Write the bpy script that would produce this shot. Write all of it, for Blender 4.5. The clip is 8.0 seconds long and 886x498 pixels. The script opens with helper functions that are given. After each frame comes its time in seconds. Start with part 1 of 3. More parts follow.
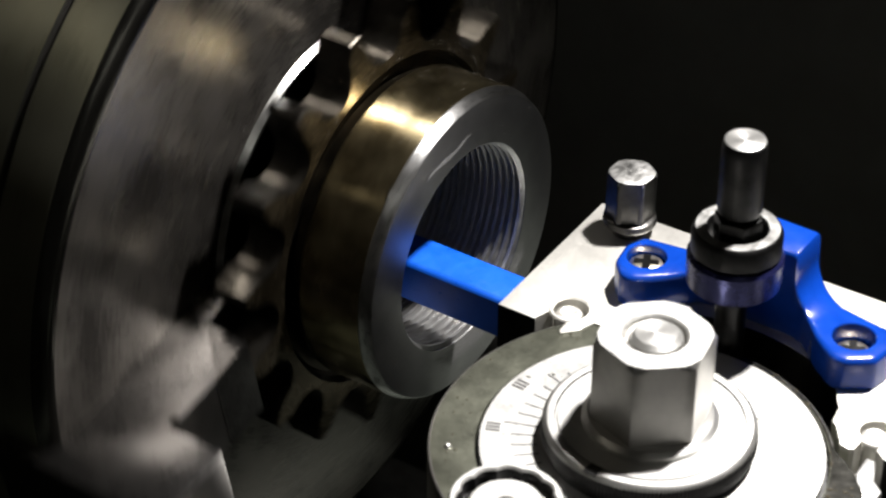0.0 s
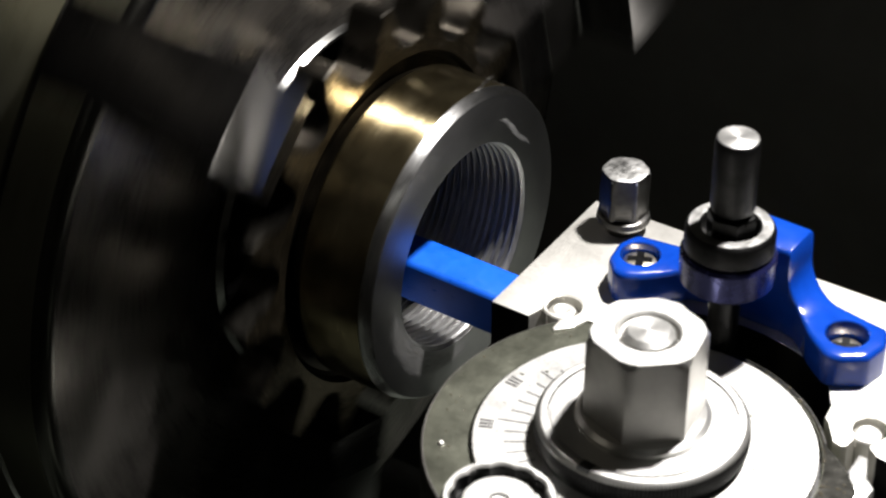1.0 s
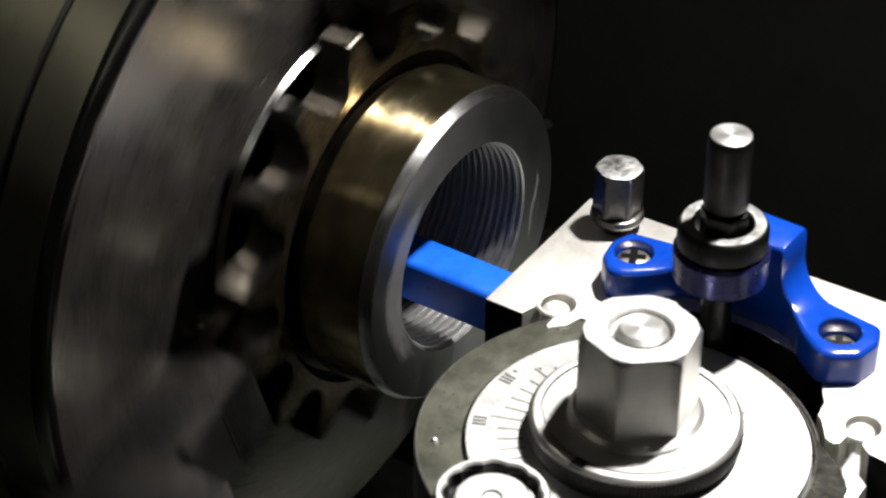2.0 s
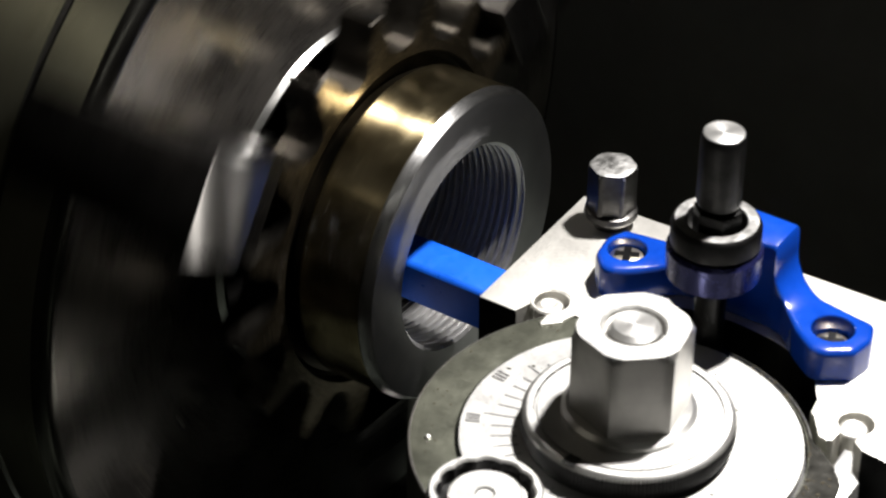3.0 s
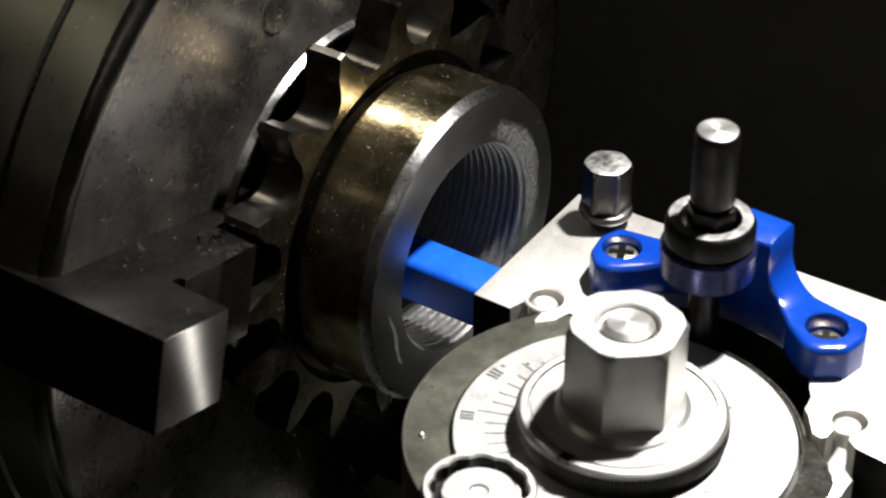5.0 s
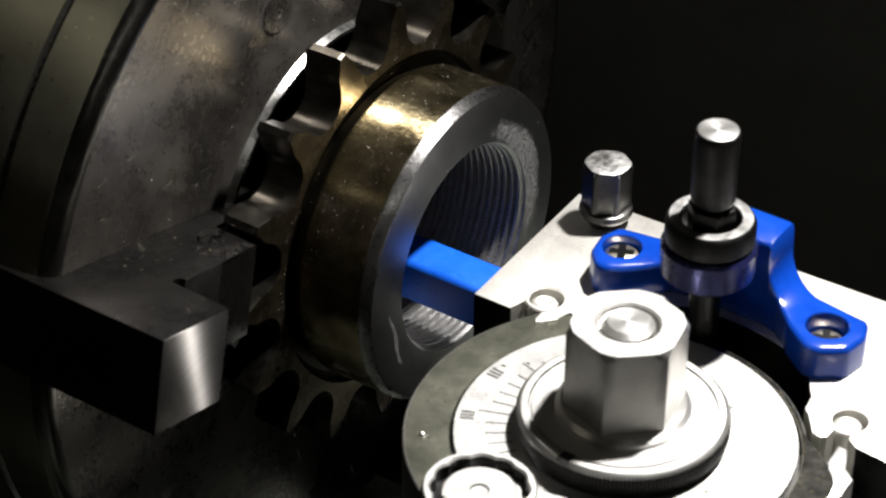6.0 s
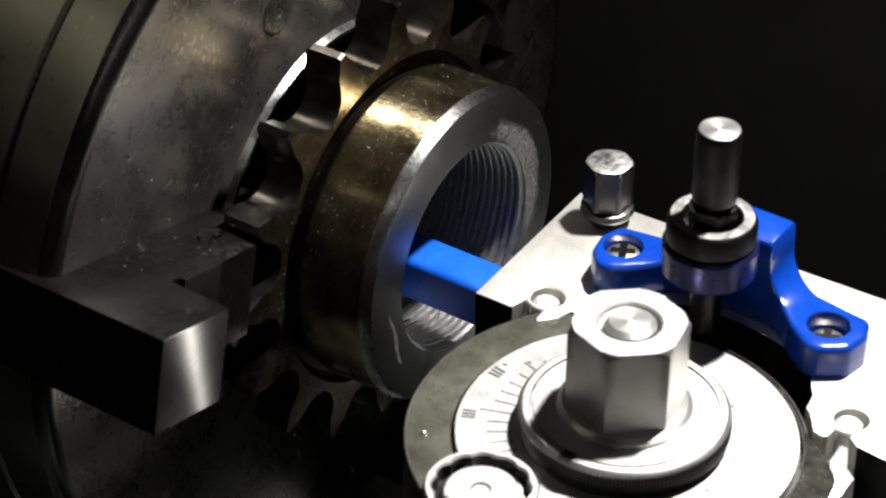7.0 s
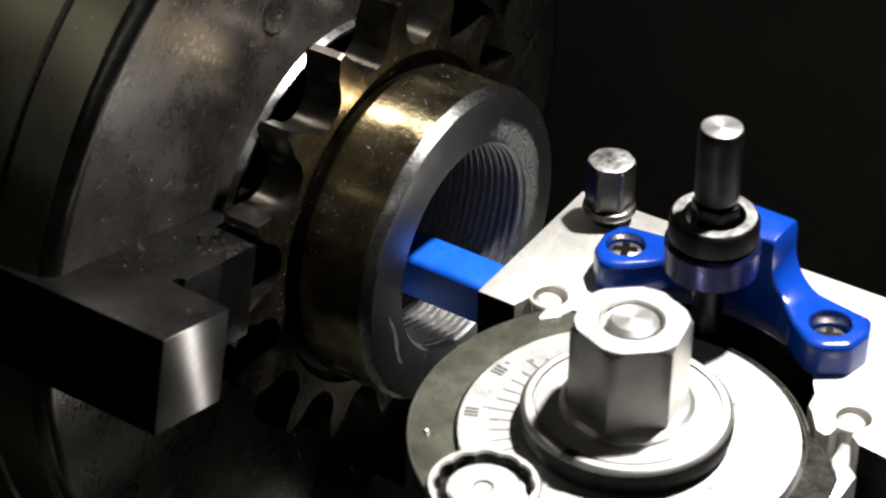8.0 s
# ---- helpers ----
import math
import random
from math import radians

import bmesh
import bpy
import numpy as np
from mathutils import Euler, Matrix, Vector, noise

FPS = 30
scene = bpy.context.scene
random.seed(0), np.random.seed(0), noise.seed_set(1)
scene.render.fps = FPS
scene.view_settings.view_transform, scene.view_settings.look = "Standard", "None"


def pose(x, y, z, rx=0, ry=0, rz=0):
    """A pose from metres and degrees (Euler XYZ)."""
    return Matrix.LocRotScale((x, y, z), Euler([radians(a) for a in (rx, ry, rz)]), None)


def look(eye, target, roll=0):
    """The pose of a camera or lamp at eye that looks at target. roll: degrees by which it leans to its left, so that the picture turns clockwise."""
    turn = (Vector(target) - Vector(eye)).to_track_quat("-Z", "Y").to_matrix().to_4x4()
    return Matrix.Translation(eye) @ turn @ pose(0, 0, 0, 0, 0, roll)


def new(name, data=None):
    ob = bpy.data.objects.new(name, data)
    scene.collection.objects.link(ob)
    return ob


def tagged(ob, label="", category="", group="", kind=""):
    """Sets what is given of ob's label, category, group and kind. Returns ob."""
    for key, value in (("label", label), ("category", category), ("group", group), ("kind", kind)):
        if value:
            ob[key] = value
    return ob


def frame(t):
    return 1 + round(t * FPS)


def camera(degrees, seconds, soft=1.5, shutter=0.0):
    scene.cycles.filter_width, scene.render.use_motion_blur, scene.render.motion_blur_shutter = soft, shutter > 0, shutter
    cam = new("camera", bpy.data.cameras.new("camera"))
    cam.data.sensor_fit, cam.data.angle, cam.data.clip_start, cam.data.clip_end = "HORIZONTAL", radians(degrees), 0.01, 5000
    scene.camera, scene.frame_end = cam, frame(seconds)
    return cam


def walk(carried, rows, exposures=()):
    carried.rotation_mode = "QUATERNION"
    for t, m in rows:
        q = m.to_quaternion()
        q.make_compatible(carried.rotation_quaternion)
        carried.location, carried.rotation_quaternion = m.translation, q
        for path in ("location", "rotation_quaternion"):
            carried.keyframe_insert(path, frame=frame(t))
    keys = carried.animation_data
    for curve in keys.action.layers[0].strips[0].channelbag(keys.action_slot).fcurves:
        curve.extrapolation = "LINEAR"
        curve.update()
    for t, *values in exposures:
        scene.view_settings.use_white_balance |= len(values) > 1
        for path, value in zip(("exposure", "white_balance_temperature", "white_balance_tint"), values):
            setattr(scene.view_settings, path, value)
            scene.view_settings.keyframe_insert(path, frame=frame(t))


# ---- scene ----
cam = camera(18.985, 8.0, soft=2.1, shutter=0.45)
cam.data.dof.use_dof, cam.data.dof.focus_distance, cam.data.dof.aperture_fstop = True, 0.61, 32
EYE = (0.2695, -0.4080, 0.3440)
AIM = (-0.0050, -0.0015, -0.0016)
walk(cam, [(0.0, look(EYE, AIM, 0.592)), (8.0, look(EYE, AIM, 0.592))], exposures=[(0.0, 0.0), (8.0, 0.0)])

# ---- world and light ----
world = bpy.data.worlds.new("workshop_dark")
scene.world = world
world.use_nodes = True
world.node_tree.nodes["Background"].inputs["Color"].default_value = (0.004, 0.004, 0.0036, 1)
world.node_tree.nodes["Background"].inputs["Strength"].default_value = 1.0


def lamp(name, kind, eye, target, power, colour, **more):
    data = bpy.data.lights.new(name, kind)
    data.energy, data.color = power, colour
    ob = new(name, data)
    ob.matrix_world = look(eye, target)
    return data


# the machine lamp on its gooseneck above and behind the tool post
machine = lamp("machine_lamp_beam", "SPOT", (0.122, 0.100, 0.400), (0.075, -0.045, 0.0), 30.5, (1.0, 0.957, 0.925))
machine.spot_size, machine.spot_blend, machine.shadow_soft_size = radians(52), 0.85, 0.014
# two unseen fill lights, added for soft light and reflections in the metal
fill = lamp("fill_light", "AREA", (-0.85, -0.90, 1.2), (0.0, -0.05, 0.0), 0.34, (1.0, 0.90, 0.74))
fill.shape, fill.size, fill.size_y = "RECTANGLE", 0.9, 0.10
fill = lamp("fill_light", "AREA", (0.95, -0.90, 1.2), (0.1, -0.1, 0.0), 0.42, (1.0, 0.98, 0.90))
fill.shape, fill.size, fill.size_y = "RECTANGLE", 0.9, 0.10

# ---- materials ----


def nodes_of(name):
    m = bpy.data.materials.new(name)
    m.use_nodes = True
    return m, m.node_tree.nodes, m.node_tree.links, m.node_tree.nodes["Principled BSDF"]


def noise_node(n, l, scale, detail=4.0, rough=0.6, stretch=(1, 1, 1)):
    tc = n.new("ShaderNodeTexCoord")
    mp = n.new("ShaderNodeMapping")
    mp.inputs["Scale"].default_value = stretch
    tx = n.new("ShaderNodeTexNoise")
    tx.inputs["Scale"].default_value, tx.inputs["Detail"].default_value, tx.inputs["Roughness"].default_value = scale, detail, rough
    l.new(tc.outputs["Object"], mp.inputs["Vector"])
    l.new(mp.outputs["Vector"], tx.inputs["Vector"])
    return tx.outputs["Fac"]


def ramp(n, l, fac, stops):
    r = n.new("ShaderNodeValToRGB")
    e = r.color_ramp.elements
    while len(e) < len(stops):
        e.new(0.5)
    for i, (at, c) in enumerate(stops):
        e[i].position = at
        e[i].color = (*c, 1) if len(c) == 3 else c
    l.new(fac, r.inputs["Fac"])
    return r.outputs["Color"]


def span(n, l, fac, a, b, lo=0.3, hi=0.7):
    r = n.new("ShaderNodeMapRange")
    for key, v in (("From Min", lo), ("From Max", hi), ("To Min", a), ("To Max", b)):
        r.inputs[key].default_value = v
    l.new(fac, r.inputs["Value"])
    return r.outputs["Result"]


def bumped(n, l, bs, fac, strength, distance):
    b = n.new("ShaderNodeBump")
    b.inputs["Strength"].default_value, b.inputs["Distance"].default_value = strength, distance
    l.new(fac, b.inputs["Height"])
    l.new(b.outputs["Normal"], bs.inputs["Normal"])


def surface(name, dark, light, rough, metal, grain=900.0, blotch=60.0, bump=0.15, depth=0.0003, stretch=(1, 1, 1),
            aniso=0.0, axis="X", spread=0.12, coat=0.0, across=0.0):
    """A worn surface: blotches between two colours, fine grain in gloss and relief."""
    m, n, l, bs = nodes_of(name)
    big = noise_node(n, l, blotch, 5, 0.65)
    fine = noise_node(n, l, grain, 3, 0.6, stretch)
    l.new(ramp(n, l, big, [(0.35, dark), (0.65, light)]), bs.inputs["Base Color"])
    mix = n.new("ShaderNodeMath")
    mix.operation = "ADD"
    l.new(span(n, l, big, rough - spread * 0.5, rough + spread * 0.5), mix.inputs[0])
    l.new(span(n, l, fine, -spread * 0.4, spread * 0.4), mix.inputs[1])
    l.new(mix.outputs[0], bs.inputs["Roughness"])
    bs.inputs["Metallic"].default_value = metal
    bs.inputs["Coat Weight"].default_value = coat
    if aniso:
        bs.inputs["Anisotropic"].default_value = aniso
        bs.inputs["Anisotropic Rotation"].default_value = across
        tg = n.new("ShaderNodeTangent")
        tg.direction_type, tg.axis = "RADIAL", axis
        l.new(tg.outputs["Tangent"], bs.inputs["Tangent"])
    if bump:
        bumped(n, l, bs, fine, bump, depth)
    return m


STEEL = surface("ground_steel", (0.46, 0.46, 0.45), (0.54, 0.54, 0.52), 0.24, 1.0, grain=1500, blotch=40, bump=0.06, spread=0.06)
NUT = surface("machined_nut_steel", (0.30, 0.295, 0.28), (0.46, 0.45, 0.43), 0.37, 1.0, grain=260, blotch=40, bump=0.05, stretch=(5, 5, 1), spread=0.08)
BRIGHT = surface("bright_turned_steel", (0.60, 0.60, 0.58), (0.68, 0.68, 0.66), 0.36, 1.0, grain=1800, blotch=40, bump=0.04, across=0.25, aniso=0.4, axis="Z", spread=0.06)
DARK_STEEL = surface("oiled_dark_steel", (0.10, 0.10, 0.095), (0.18, 0.18, 0.17), 0.34, 1.0, bump=0.2, spread=0.08)
OXIDE_AND_SHADE = surface("black_oxide_and_shade", (0.035, 0.035, 0.035), (0.060, 0.060, 0.060), 0.30, 1.0, spread=0.06)
CHUCK = surface("chuck_face_steel", (0.120, 0.112, 0.102), (0.232, 0.216, 0.196), 0.29, 0.93, grain=700, blotch=55, bump=0.20, depth=0.0003, across=0.25, aniso=0.42, spread=0.14)
CHUCK_SIDE = surface("chuck_side_steel", (0.29, 0.29, 0.22), (0.38, 0.38, 0.295), 0.30, 0.95, grain=400, blotch=50, bump=0.08, spread=0.06)
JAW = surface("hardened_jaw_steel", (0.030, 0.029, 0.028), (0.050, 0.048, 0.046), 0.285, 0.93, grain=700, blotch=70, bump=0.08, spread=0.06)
BRASSY = surface("oil_bronzed_steel", (0.17, 0.138, 0.075), (0.39, 0.33, 0.20), 0.21, 0.985, grain=900, blotch=110, bump=0.16,
                 depth=0.0003, across=0.25, aniso=0.97, spread=0.10)
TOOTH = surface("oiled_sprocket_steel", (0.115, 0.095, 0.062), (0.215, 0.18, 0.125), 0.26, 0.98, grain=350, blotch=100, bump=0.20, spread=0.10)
FLANK = surface("shaded_tooth_steel", (0.028, 0.026, 0.022), (0.074, 0.069, 0.060), 0.32, 1.0, grain=350, blotch=100, bump=0.25, spread=0.10)
THREAD = surface("cut_thread_steel", (0.36, 0.36, 0.36), (0.46, 0.46, 0.46), 0.40, 1.0, grain=1800, blotch=500, bump=0.45, spread=0.12)
CHAMFER = surface("turned_chamfer_steel", (0.42, 0.42, 0.42), (0.54, 0.54, 0.53), 0.29, 1.0, grain=1600, blotch=700, bump=0.10, across=0.25, aniso=0.6, spread=0.06)
HOLDER = surface("matt_ground_steel", (0.69, 0.68, 0.64), (0.73, 0.72, 0.68), 0.48, 1.0, grain=1400, blotch=55, bump=0.08, spread=0.06)
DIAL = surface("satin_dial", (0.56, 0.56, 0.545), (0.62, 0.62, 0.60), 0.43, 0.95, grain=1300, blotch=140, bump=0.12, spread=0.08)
GREY = surface("grey_phosphated_steel", (0.080, 0.083, 0.065), (0.145, 0.15, 0.118), 0.36, 0.7, grain=1100, blotch=110, bump=0.25, spread=0.08)
BLUE = surface("blue_enamel", (0.0014, 0.024, 0.20), (0.0022, 0.036, 0.28), 0.22, 0.0, grain=260, blotch=60, bump=0.08, spread=0.08, coat=0.4)
BLUE_BAR = surface("blue_bar_coating", (0.003, 0.062, 0.40), (0.005, 0.085, 0.50), 0.34, 0.0, grain=700, blotch=90, bump=0.10)
PIN = surface("dark_side_steel", (0.020, 0.020, 0.020), (0.045, 0.045, 0.045), 0.42, 1.0, grain=1500, blotch=120, bump=0.2, spread=0.08)
RIM = surface("dark_rim_steel", (0.085, 0.084, 0.075), (0.13, 0.128, 0.115), 0.24, 1.0, grain=500, blotch=90, bump=0.12, spread=0.06)
WORN = surface("scuffed_nut_steel", (0.30, 0.30, 0.29), (0.50, 0.50, 0.49), 0.42, 1.0, grain=900, blotch=260, bump=0.25, spread=0.16)
BOSS = surface("dark_blue_boss", (0.010, 0.012, 0.055), (0.018, 0.020, 0.080), 0.26, 0.6, grain=500, blotch=60, bump=0.04, spread=0.06)
INK_AND_SHADE = surface("ink_and_shade", (0.02, 0.02, 0.02), (0.04, 0.04, 0.04), 0.6, 0.0, bump=0)
OIL = surface("oil_drop", (0.05, 0.043, 0.028), (0.08, 0.07, 0.05), 0.10, 0.0, bump=0)
GUARD = surface("dark_painted_sheet", (0.25, 0.25, 0.225), (0.34, 0.34, 0.31), 0.6, 0.0, grain=300, blotch=12, bump=0.2)
CAST = surface("green_grey_cast_iron", (0.05, 0.06, 0.05), (0.09, 0.10, 0.085), 0.5, 0.0, grain=200, blotch=14, bump=0.3)
# pale so that the unseen walls bounce fill light into dark sides
PLASTER = surface("bounce_wall_paint", (0.48, 0.47, 0.44), (0.58, 0.57, 0.54), 0.8, 0.0, grain=90, blotch=4, bump=0.1)
CONCRETE = surface("oily_concrete", (0.06, 0.058, 0.055), (0.12, 0.115, 0.11), 0.7, 0.0, grain=60, blotch=3, bump=0.3)
UNDERCUT = surface("shaded_undercut_steel", (0.036, 0.032, 0.024), (0.080, 0.068, 0.048), 0.34, 1.0, grain=500, blotch=140, bump=0.2, spread=0.08)
RING = surface("nicked_ring_steel", (0.34, 0.34, 0.33), (0.52, 0.52, 0.50), 0.24, 1.0, grain=1300, blotch=260, bump=0.05, spread=0.08)
JAW_STEP = surface("lighter_jaw_step", (0.060, 0.057, 0.053), (0.085, 0.081, 0.076), 0.42, 1.0, grain=800, blotch=80, bump=0.08, spread=0.06)
BRASS_SCREW = surface("yellow_zinc_steel", (0.50, 0.46, 0.36), (0.66, 0.62, 0.50), 0.34, 1.0, grain=900, blotch=300, bump=0.2, spread=0.1)
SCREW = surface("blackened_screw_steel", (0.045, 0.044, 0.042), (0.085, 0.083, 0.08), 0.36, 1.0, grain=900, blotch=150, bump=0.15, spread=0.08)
FLECK = surface("bright_oil_glint", (0.55, 0.54, 0.52), (0.70, 0.69, 0.66), 0.38, 0.96, bump=0)
CARBIDE = surface("coated_carbide", (0.35, 0.28, 0.12), (0.5, 0.4, 0.18), 0.3, 1.0)


def face_material():
    """Turned end face with a grey smear of cutting paste round the bore."""
    m, n, l, bs = nodes_of("turned_end_face")
    tc = n.new("ShaderNodeTexCoord")
    sep = n.new("ShaderNodeSeparateXYZ")
    l.new(tc.outputs["Object"], sep.inputs[0])

    def calc(op, a, b=0.0):
        k = n.new("ShaderNodeMath")
        k.operation = op
        for i, v in enumerate((a, b)):
            if hasattr(v, "links"):
                l.new(v, k.inputs[i])
            else:
                k.inputs[i].default_value = v
        return k.outputs[0]

    radius = calc("SQRT", calc("ADD", calc("MULTIPLY", sep.outputs["Y"], sep.outputs["Y"]), calc("MULTIPLY", sep.outputs["Z"], sep.outputs["Z"])))
    turn = calc("ARCTAN2", sep.outputs["Z"], sep.outputs["Y"])
    rough_edge = noise_node(n, l, 240, 7, 0.75)
    # the smear: a sickle from the top of the bore to its far side
    from_mid = calc("ABSOLUTE", calc("SUBTRACT", turn, 0.38))
    in_turn = calc("SUBTRACT", 1.0, calc("DIVIDE", from_mid, 1.05))
    from_ring = calc("ABSOLUTE", calc("SUBTRACT", radius, 0.0274))
    in_ring = calc("SUBTRACT", 1.0, calc("DIVIDE", from_ring, 0.0048))
    smear = calc("MULTIPLY", calc("MAXIMUM", in_turn, 0.0), calc("MAXIMUM", in_ring, 0.0))
    smear = span(n, l, calc("ADD", calc("MULTIPLY", smear, 1.3), rough_edge), 0.0, 1.0, 0.72, 1.10)
    # thinner streaks on the near lower side
    t2 = calc("SUBTRACT", 1.0, calc("DIVIDE", calc("ABSOLUTE", calc("ADD", turn, 2.80)), 0.55))
    r2 = calc("SUBTRACT", 1.0, calc("DIVIDE", calc("ABSOLUTE", calc("SUBTRACT", radius, calc("ADD", 0.0262, calc("MULTIPLY", noise_node(n, l, 60, 2), 0.007)))), 0.0013))
    s2 = calc("MULTIPLY", calc("MAXIMUM", t2, 0.0), calc("MAXIMUM", r2, 0.0))
    s2 = calc("GREATER_THAN", calc("ADD", s2, rough_edge), 0.93)
    mask = calc("MULTIPLY", calc("MAXIMUM", smear, s2), span(n, l, noise_node(n, l, 1200, 6, 0.8), 0.05, 0.85, 0.43, 0.60))
    rings = n.new("ShaderNodeTexNoise")
    rings.noise_dimensions = "1D"
    rings.inputs["Scale"].default_value, rings.inputs["Detail"].default_value = 4200, 2
    l.new(radius, rings.inputs["W"])
    blot = noise_node(n, l, 90, 4, 0.6)
    col = n.new("ShaderNodeMix")
    col.data_type = "RGBA"
    l.new(mask, col.inputs["Factor"])
    l.new(ramp(n, l, blot, [(0.3, (0.21, 0.21, 0.215)), (0.7, (0.29, 0.29, 0.29))]), col.inputs["A"])
    col.inputs["B"].default_value = (0.11, 0.11, 0.105, 1)
    l.new(col.outputs["Result"], bs.inputs["Base Color"])
    l.new(calc("SUBTRACT", 1.0, mask), bs.inputs["Metallic"])
    l.new(calc("ADD", calc("MULTIPLY", mask, 0.45), span(n, l, rings.outputs["Fac"], 0.31, 0.39)), bs.inputs["Roughness"])
    bs.inputs["Anisotropic"].default_value = 0.4
    bs.inputs["Anisotropic Rotation"].default_value = 0.25
    tg = n.new("ShaderNodeTangent")
    tg.direction_type, tg.axis = "RADIAL", "X"
    l.new(tg.outputs["Tangent"], bs.inputs["Tangent"])
    bumped(n, l, bs, calc("ADD", rings.outputs["Fac"], calc("MULTIPLY", mask, 1.5)), 0.12, 0.0002)
    return m


END_FACE = face_material()


def fly_cut():
    """Ground steel whose tool marks are arcs of 40 mm radius across the front step of a jaw."""
    m, n, l, bs = nodes_of("fly_cut_jaw_face")
    tc = n.new("ShaderNodeTexCoord")
    away = n.new("ShaderNodeVectorMath")
    away.operation = "SUBTRACT"
    l.new(tc.outputs["Object"], away.inputs[0])
    away.inputs[1].default_value = (0.0, 0.0768, 0.040)
    along = n.new("ShaderNodeVectorMath")
    along.operation = "CROSS_PRODUCT"
    l.new(away.outputs[0], along.inputs[0])
    along.inputs[1].default_value = (1.0, 0.0, 0.0)
    unit = n.new("ShaderNodeVectorMath")
    unit.operation = "NORMALIZE"
    l.new(along.outputs[0], unit.inputs[0])
    turned = n.new("ShaderNodeVectorTransform")
    turned.vector_type, turned.convert_from, turned.convert_to = "VECTOR", "OBJECT", "WORLD"
    l.new(unit.outputs[0], turned.inputs[0])
    l.new(turned.outputs[0], bs.inputs["Tangent"])
    size = n.new("ShaderNodeVectorMath")
    size.operation = "LENGTH"
    l.new(away.outputs[0], size.inputs[0])
    marks = n.new("ShaderNodeTexNoise")
    marks.noise_dimensions = "1D"
    marks.inputs["Scale"].default_value, marks.inputs["Detail"].default_value = 1600, 3
    l.new(size.outputs["Value"], marks.inputs["W"])
    l.new(ramp(n, l, marks.outputs["Fac"], [(0.3, (0.150, 0.146, 0.138)), (0.7, (0.190, 0.185, 0.176))]), bs.inputs["Base Color"])
    l.new(span(n, l, noise_node(n, l, 90, 4, 0.6), 0.37, 0.42), bs.inputs["Roughness"])
    bs.inputs["Metallic"].default_value = 1.0
    bs.inputs["Anisotropic"].default_value, bs.inputs["Anisotropic Rotation"].default_value = 1.0, 0.25
    return m


JAW_FACE = fly_cut()

# ---- building helpers ----


def mm(v):
    return Vector(v) * 0.001


def group(name, at, label, category, kind=""):
    """An Empty at the base of a thing, in millimetres."""
    ob = new(name)
    ob.empty_display_size = 0.01
    ob.location = mm(at)
    return tagged(ob, label, category, kind=kind)


def part(name, bm, material, parent, label="", angle=32):
    """Links a bmesh, drawn in millimetres of the place, as one mesh under its thing."""
    top = parent
    shift = Vector((0, 0, 0))
    while top is not None:
        shift += top.location
        top = top.parent
    bmesh.ops.scale(bm, vec=(0.001,) * 3, verts=bm.verts)
    bmesh.ops.translate(bm, vec=-shift, verts=bm.verts)
    bmesh.ops.recalc_face_normals(bm, faces=bm.faces)
    me = bpy.data.meshes.new(name)
    for f in bm.faces:
        f.smooth = True
    bm.to_mesh(me)
    bm.free()
    me.set_sharp_from_angle(angle=radians(angle))
    for one in material if isinstance(material, (list, tuple)) else (material,):
        me.materials.append(one)
    ob = new(name, me)
    ob.parent = parent
    if label:
        ob["label"] = label
    return ob


def lathe(profile, axis="Z", centre=(0, 0, 0), n=96, closed=True, radius_of=None):
    """Turns a profile of (along, radius) about an axis."""
    bm = bmesh.new()
    rings = []
    c = Vector(centre)
    for i in range(n):
        a = 2 * math.pi * i / n
        ring = []
        for k, (along, r) in enumerate(profile):
            if radius_of:
                r = radius_of(i, k, r)
            u, v = r * math.cos(a), r * math.sin(a)
            ring.append(bm.verts.new(c + Vector((along, u, v) if axis == "X" else (u, v, along) if axis == "Z" else (v, along, u))))
        rings.append(ring)
    last = len(profile) if closed else len(profile) - 1
    for i in range(n):
        a, b = rings[i], rings[(i + 1) % n]
        for k in range(last):
            j = (k + 1) % len(profile)
            bm.faces.new((a[k], b[k], b[j], a[j]))
    bmesh.ops.remove_doubles(bm, verts=bm.verts, dist=1e-5)
    return bm


def prism(outline, low, high, bevel=0.0, segments=2, place=None, only_top=False):
    """Raises an outline from low to high; place turns (u, v, w) into millimetres of the place."""
    bm = bmesh.new()
    put = place or (lambda u, v, w: (u, v, w))
    a = [bm.verts.new(put(u, v, low)) for u, v in outline]
    b = [bm.verts.new(put(u, v, high)) for u, v in outline]
    bm.faces.new(list(reversed(a)))
    bm.faces.new(b)
    for i in range(len(outline)):
        j = (i + 1) % len(outline)
        bm.faces.new((a[i], a[j], b[j], b[i]))
    if bevel:
        top = set(b)
        edges = [e for e in bm.edges if (e.verts[0] in top and e.verts[1] in top)] if only_top else bm.edges[:]
        bmesh.ops.bevel(bm, geom=edges, offset=bevel, segments=segments, affect="EDGES", profile=0.5, clamp_overlap=True)
    return bm


def box(x0, x1, y0, y1, z0, z1, bevel=0.0):
    return prism([(x0, y0), (x1, y0), (x1, y1), (x0, y1)], z0, z1, bevel)


def arc(cx, cy, r, a0, a1, n):
    return [(cx + r * math.cos(radians(a0 + (a1 - a0) * i / n)), cy + r * math.sin(radians(a0 + (a1 - a0) * i / n))) for i in range(n + 1)]


def join(bm, other):
    """Adds another bmesh to bm."""
    me = bpy.data.meshes.new("joining")
    other.to_mesh(me)
    other.free()
    bm.from_mesh(me)
    bpy.data.meshes.remove(me)
    return bm


# ---- the room and the machine ----


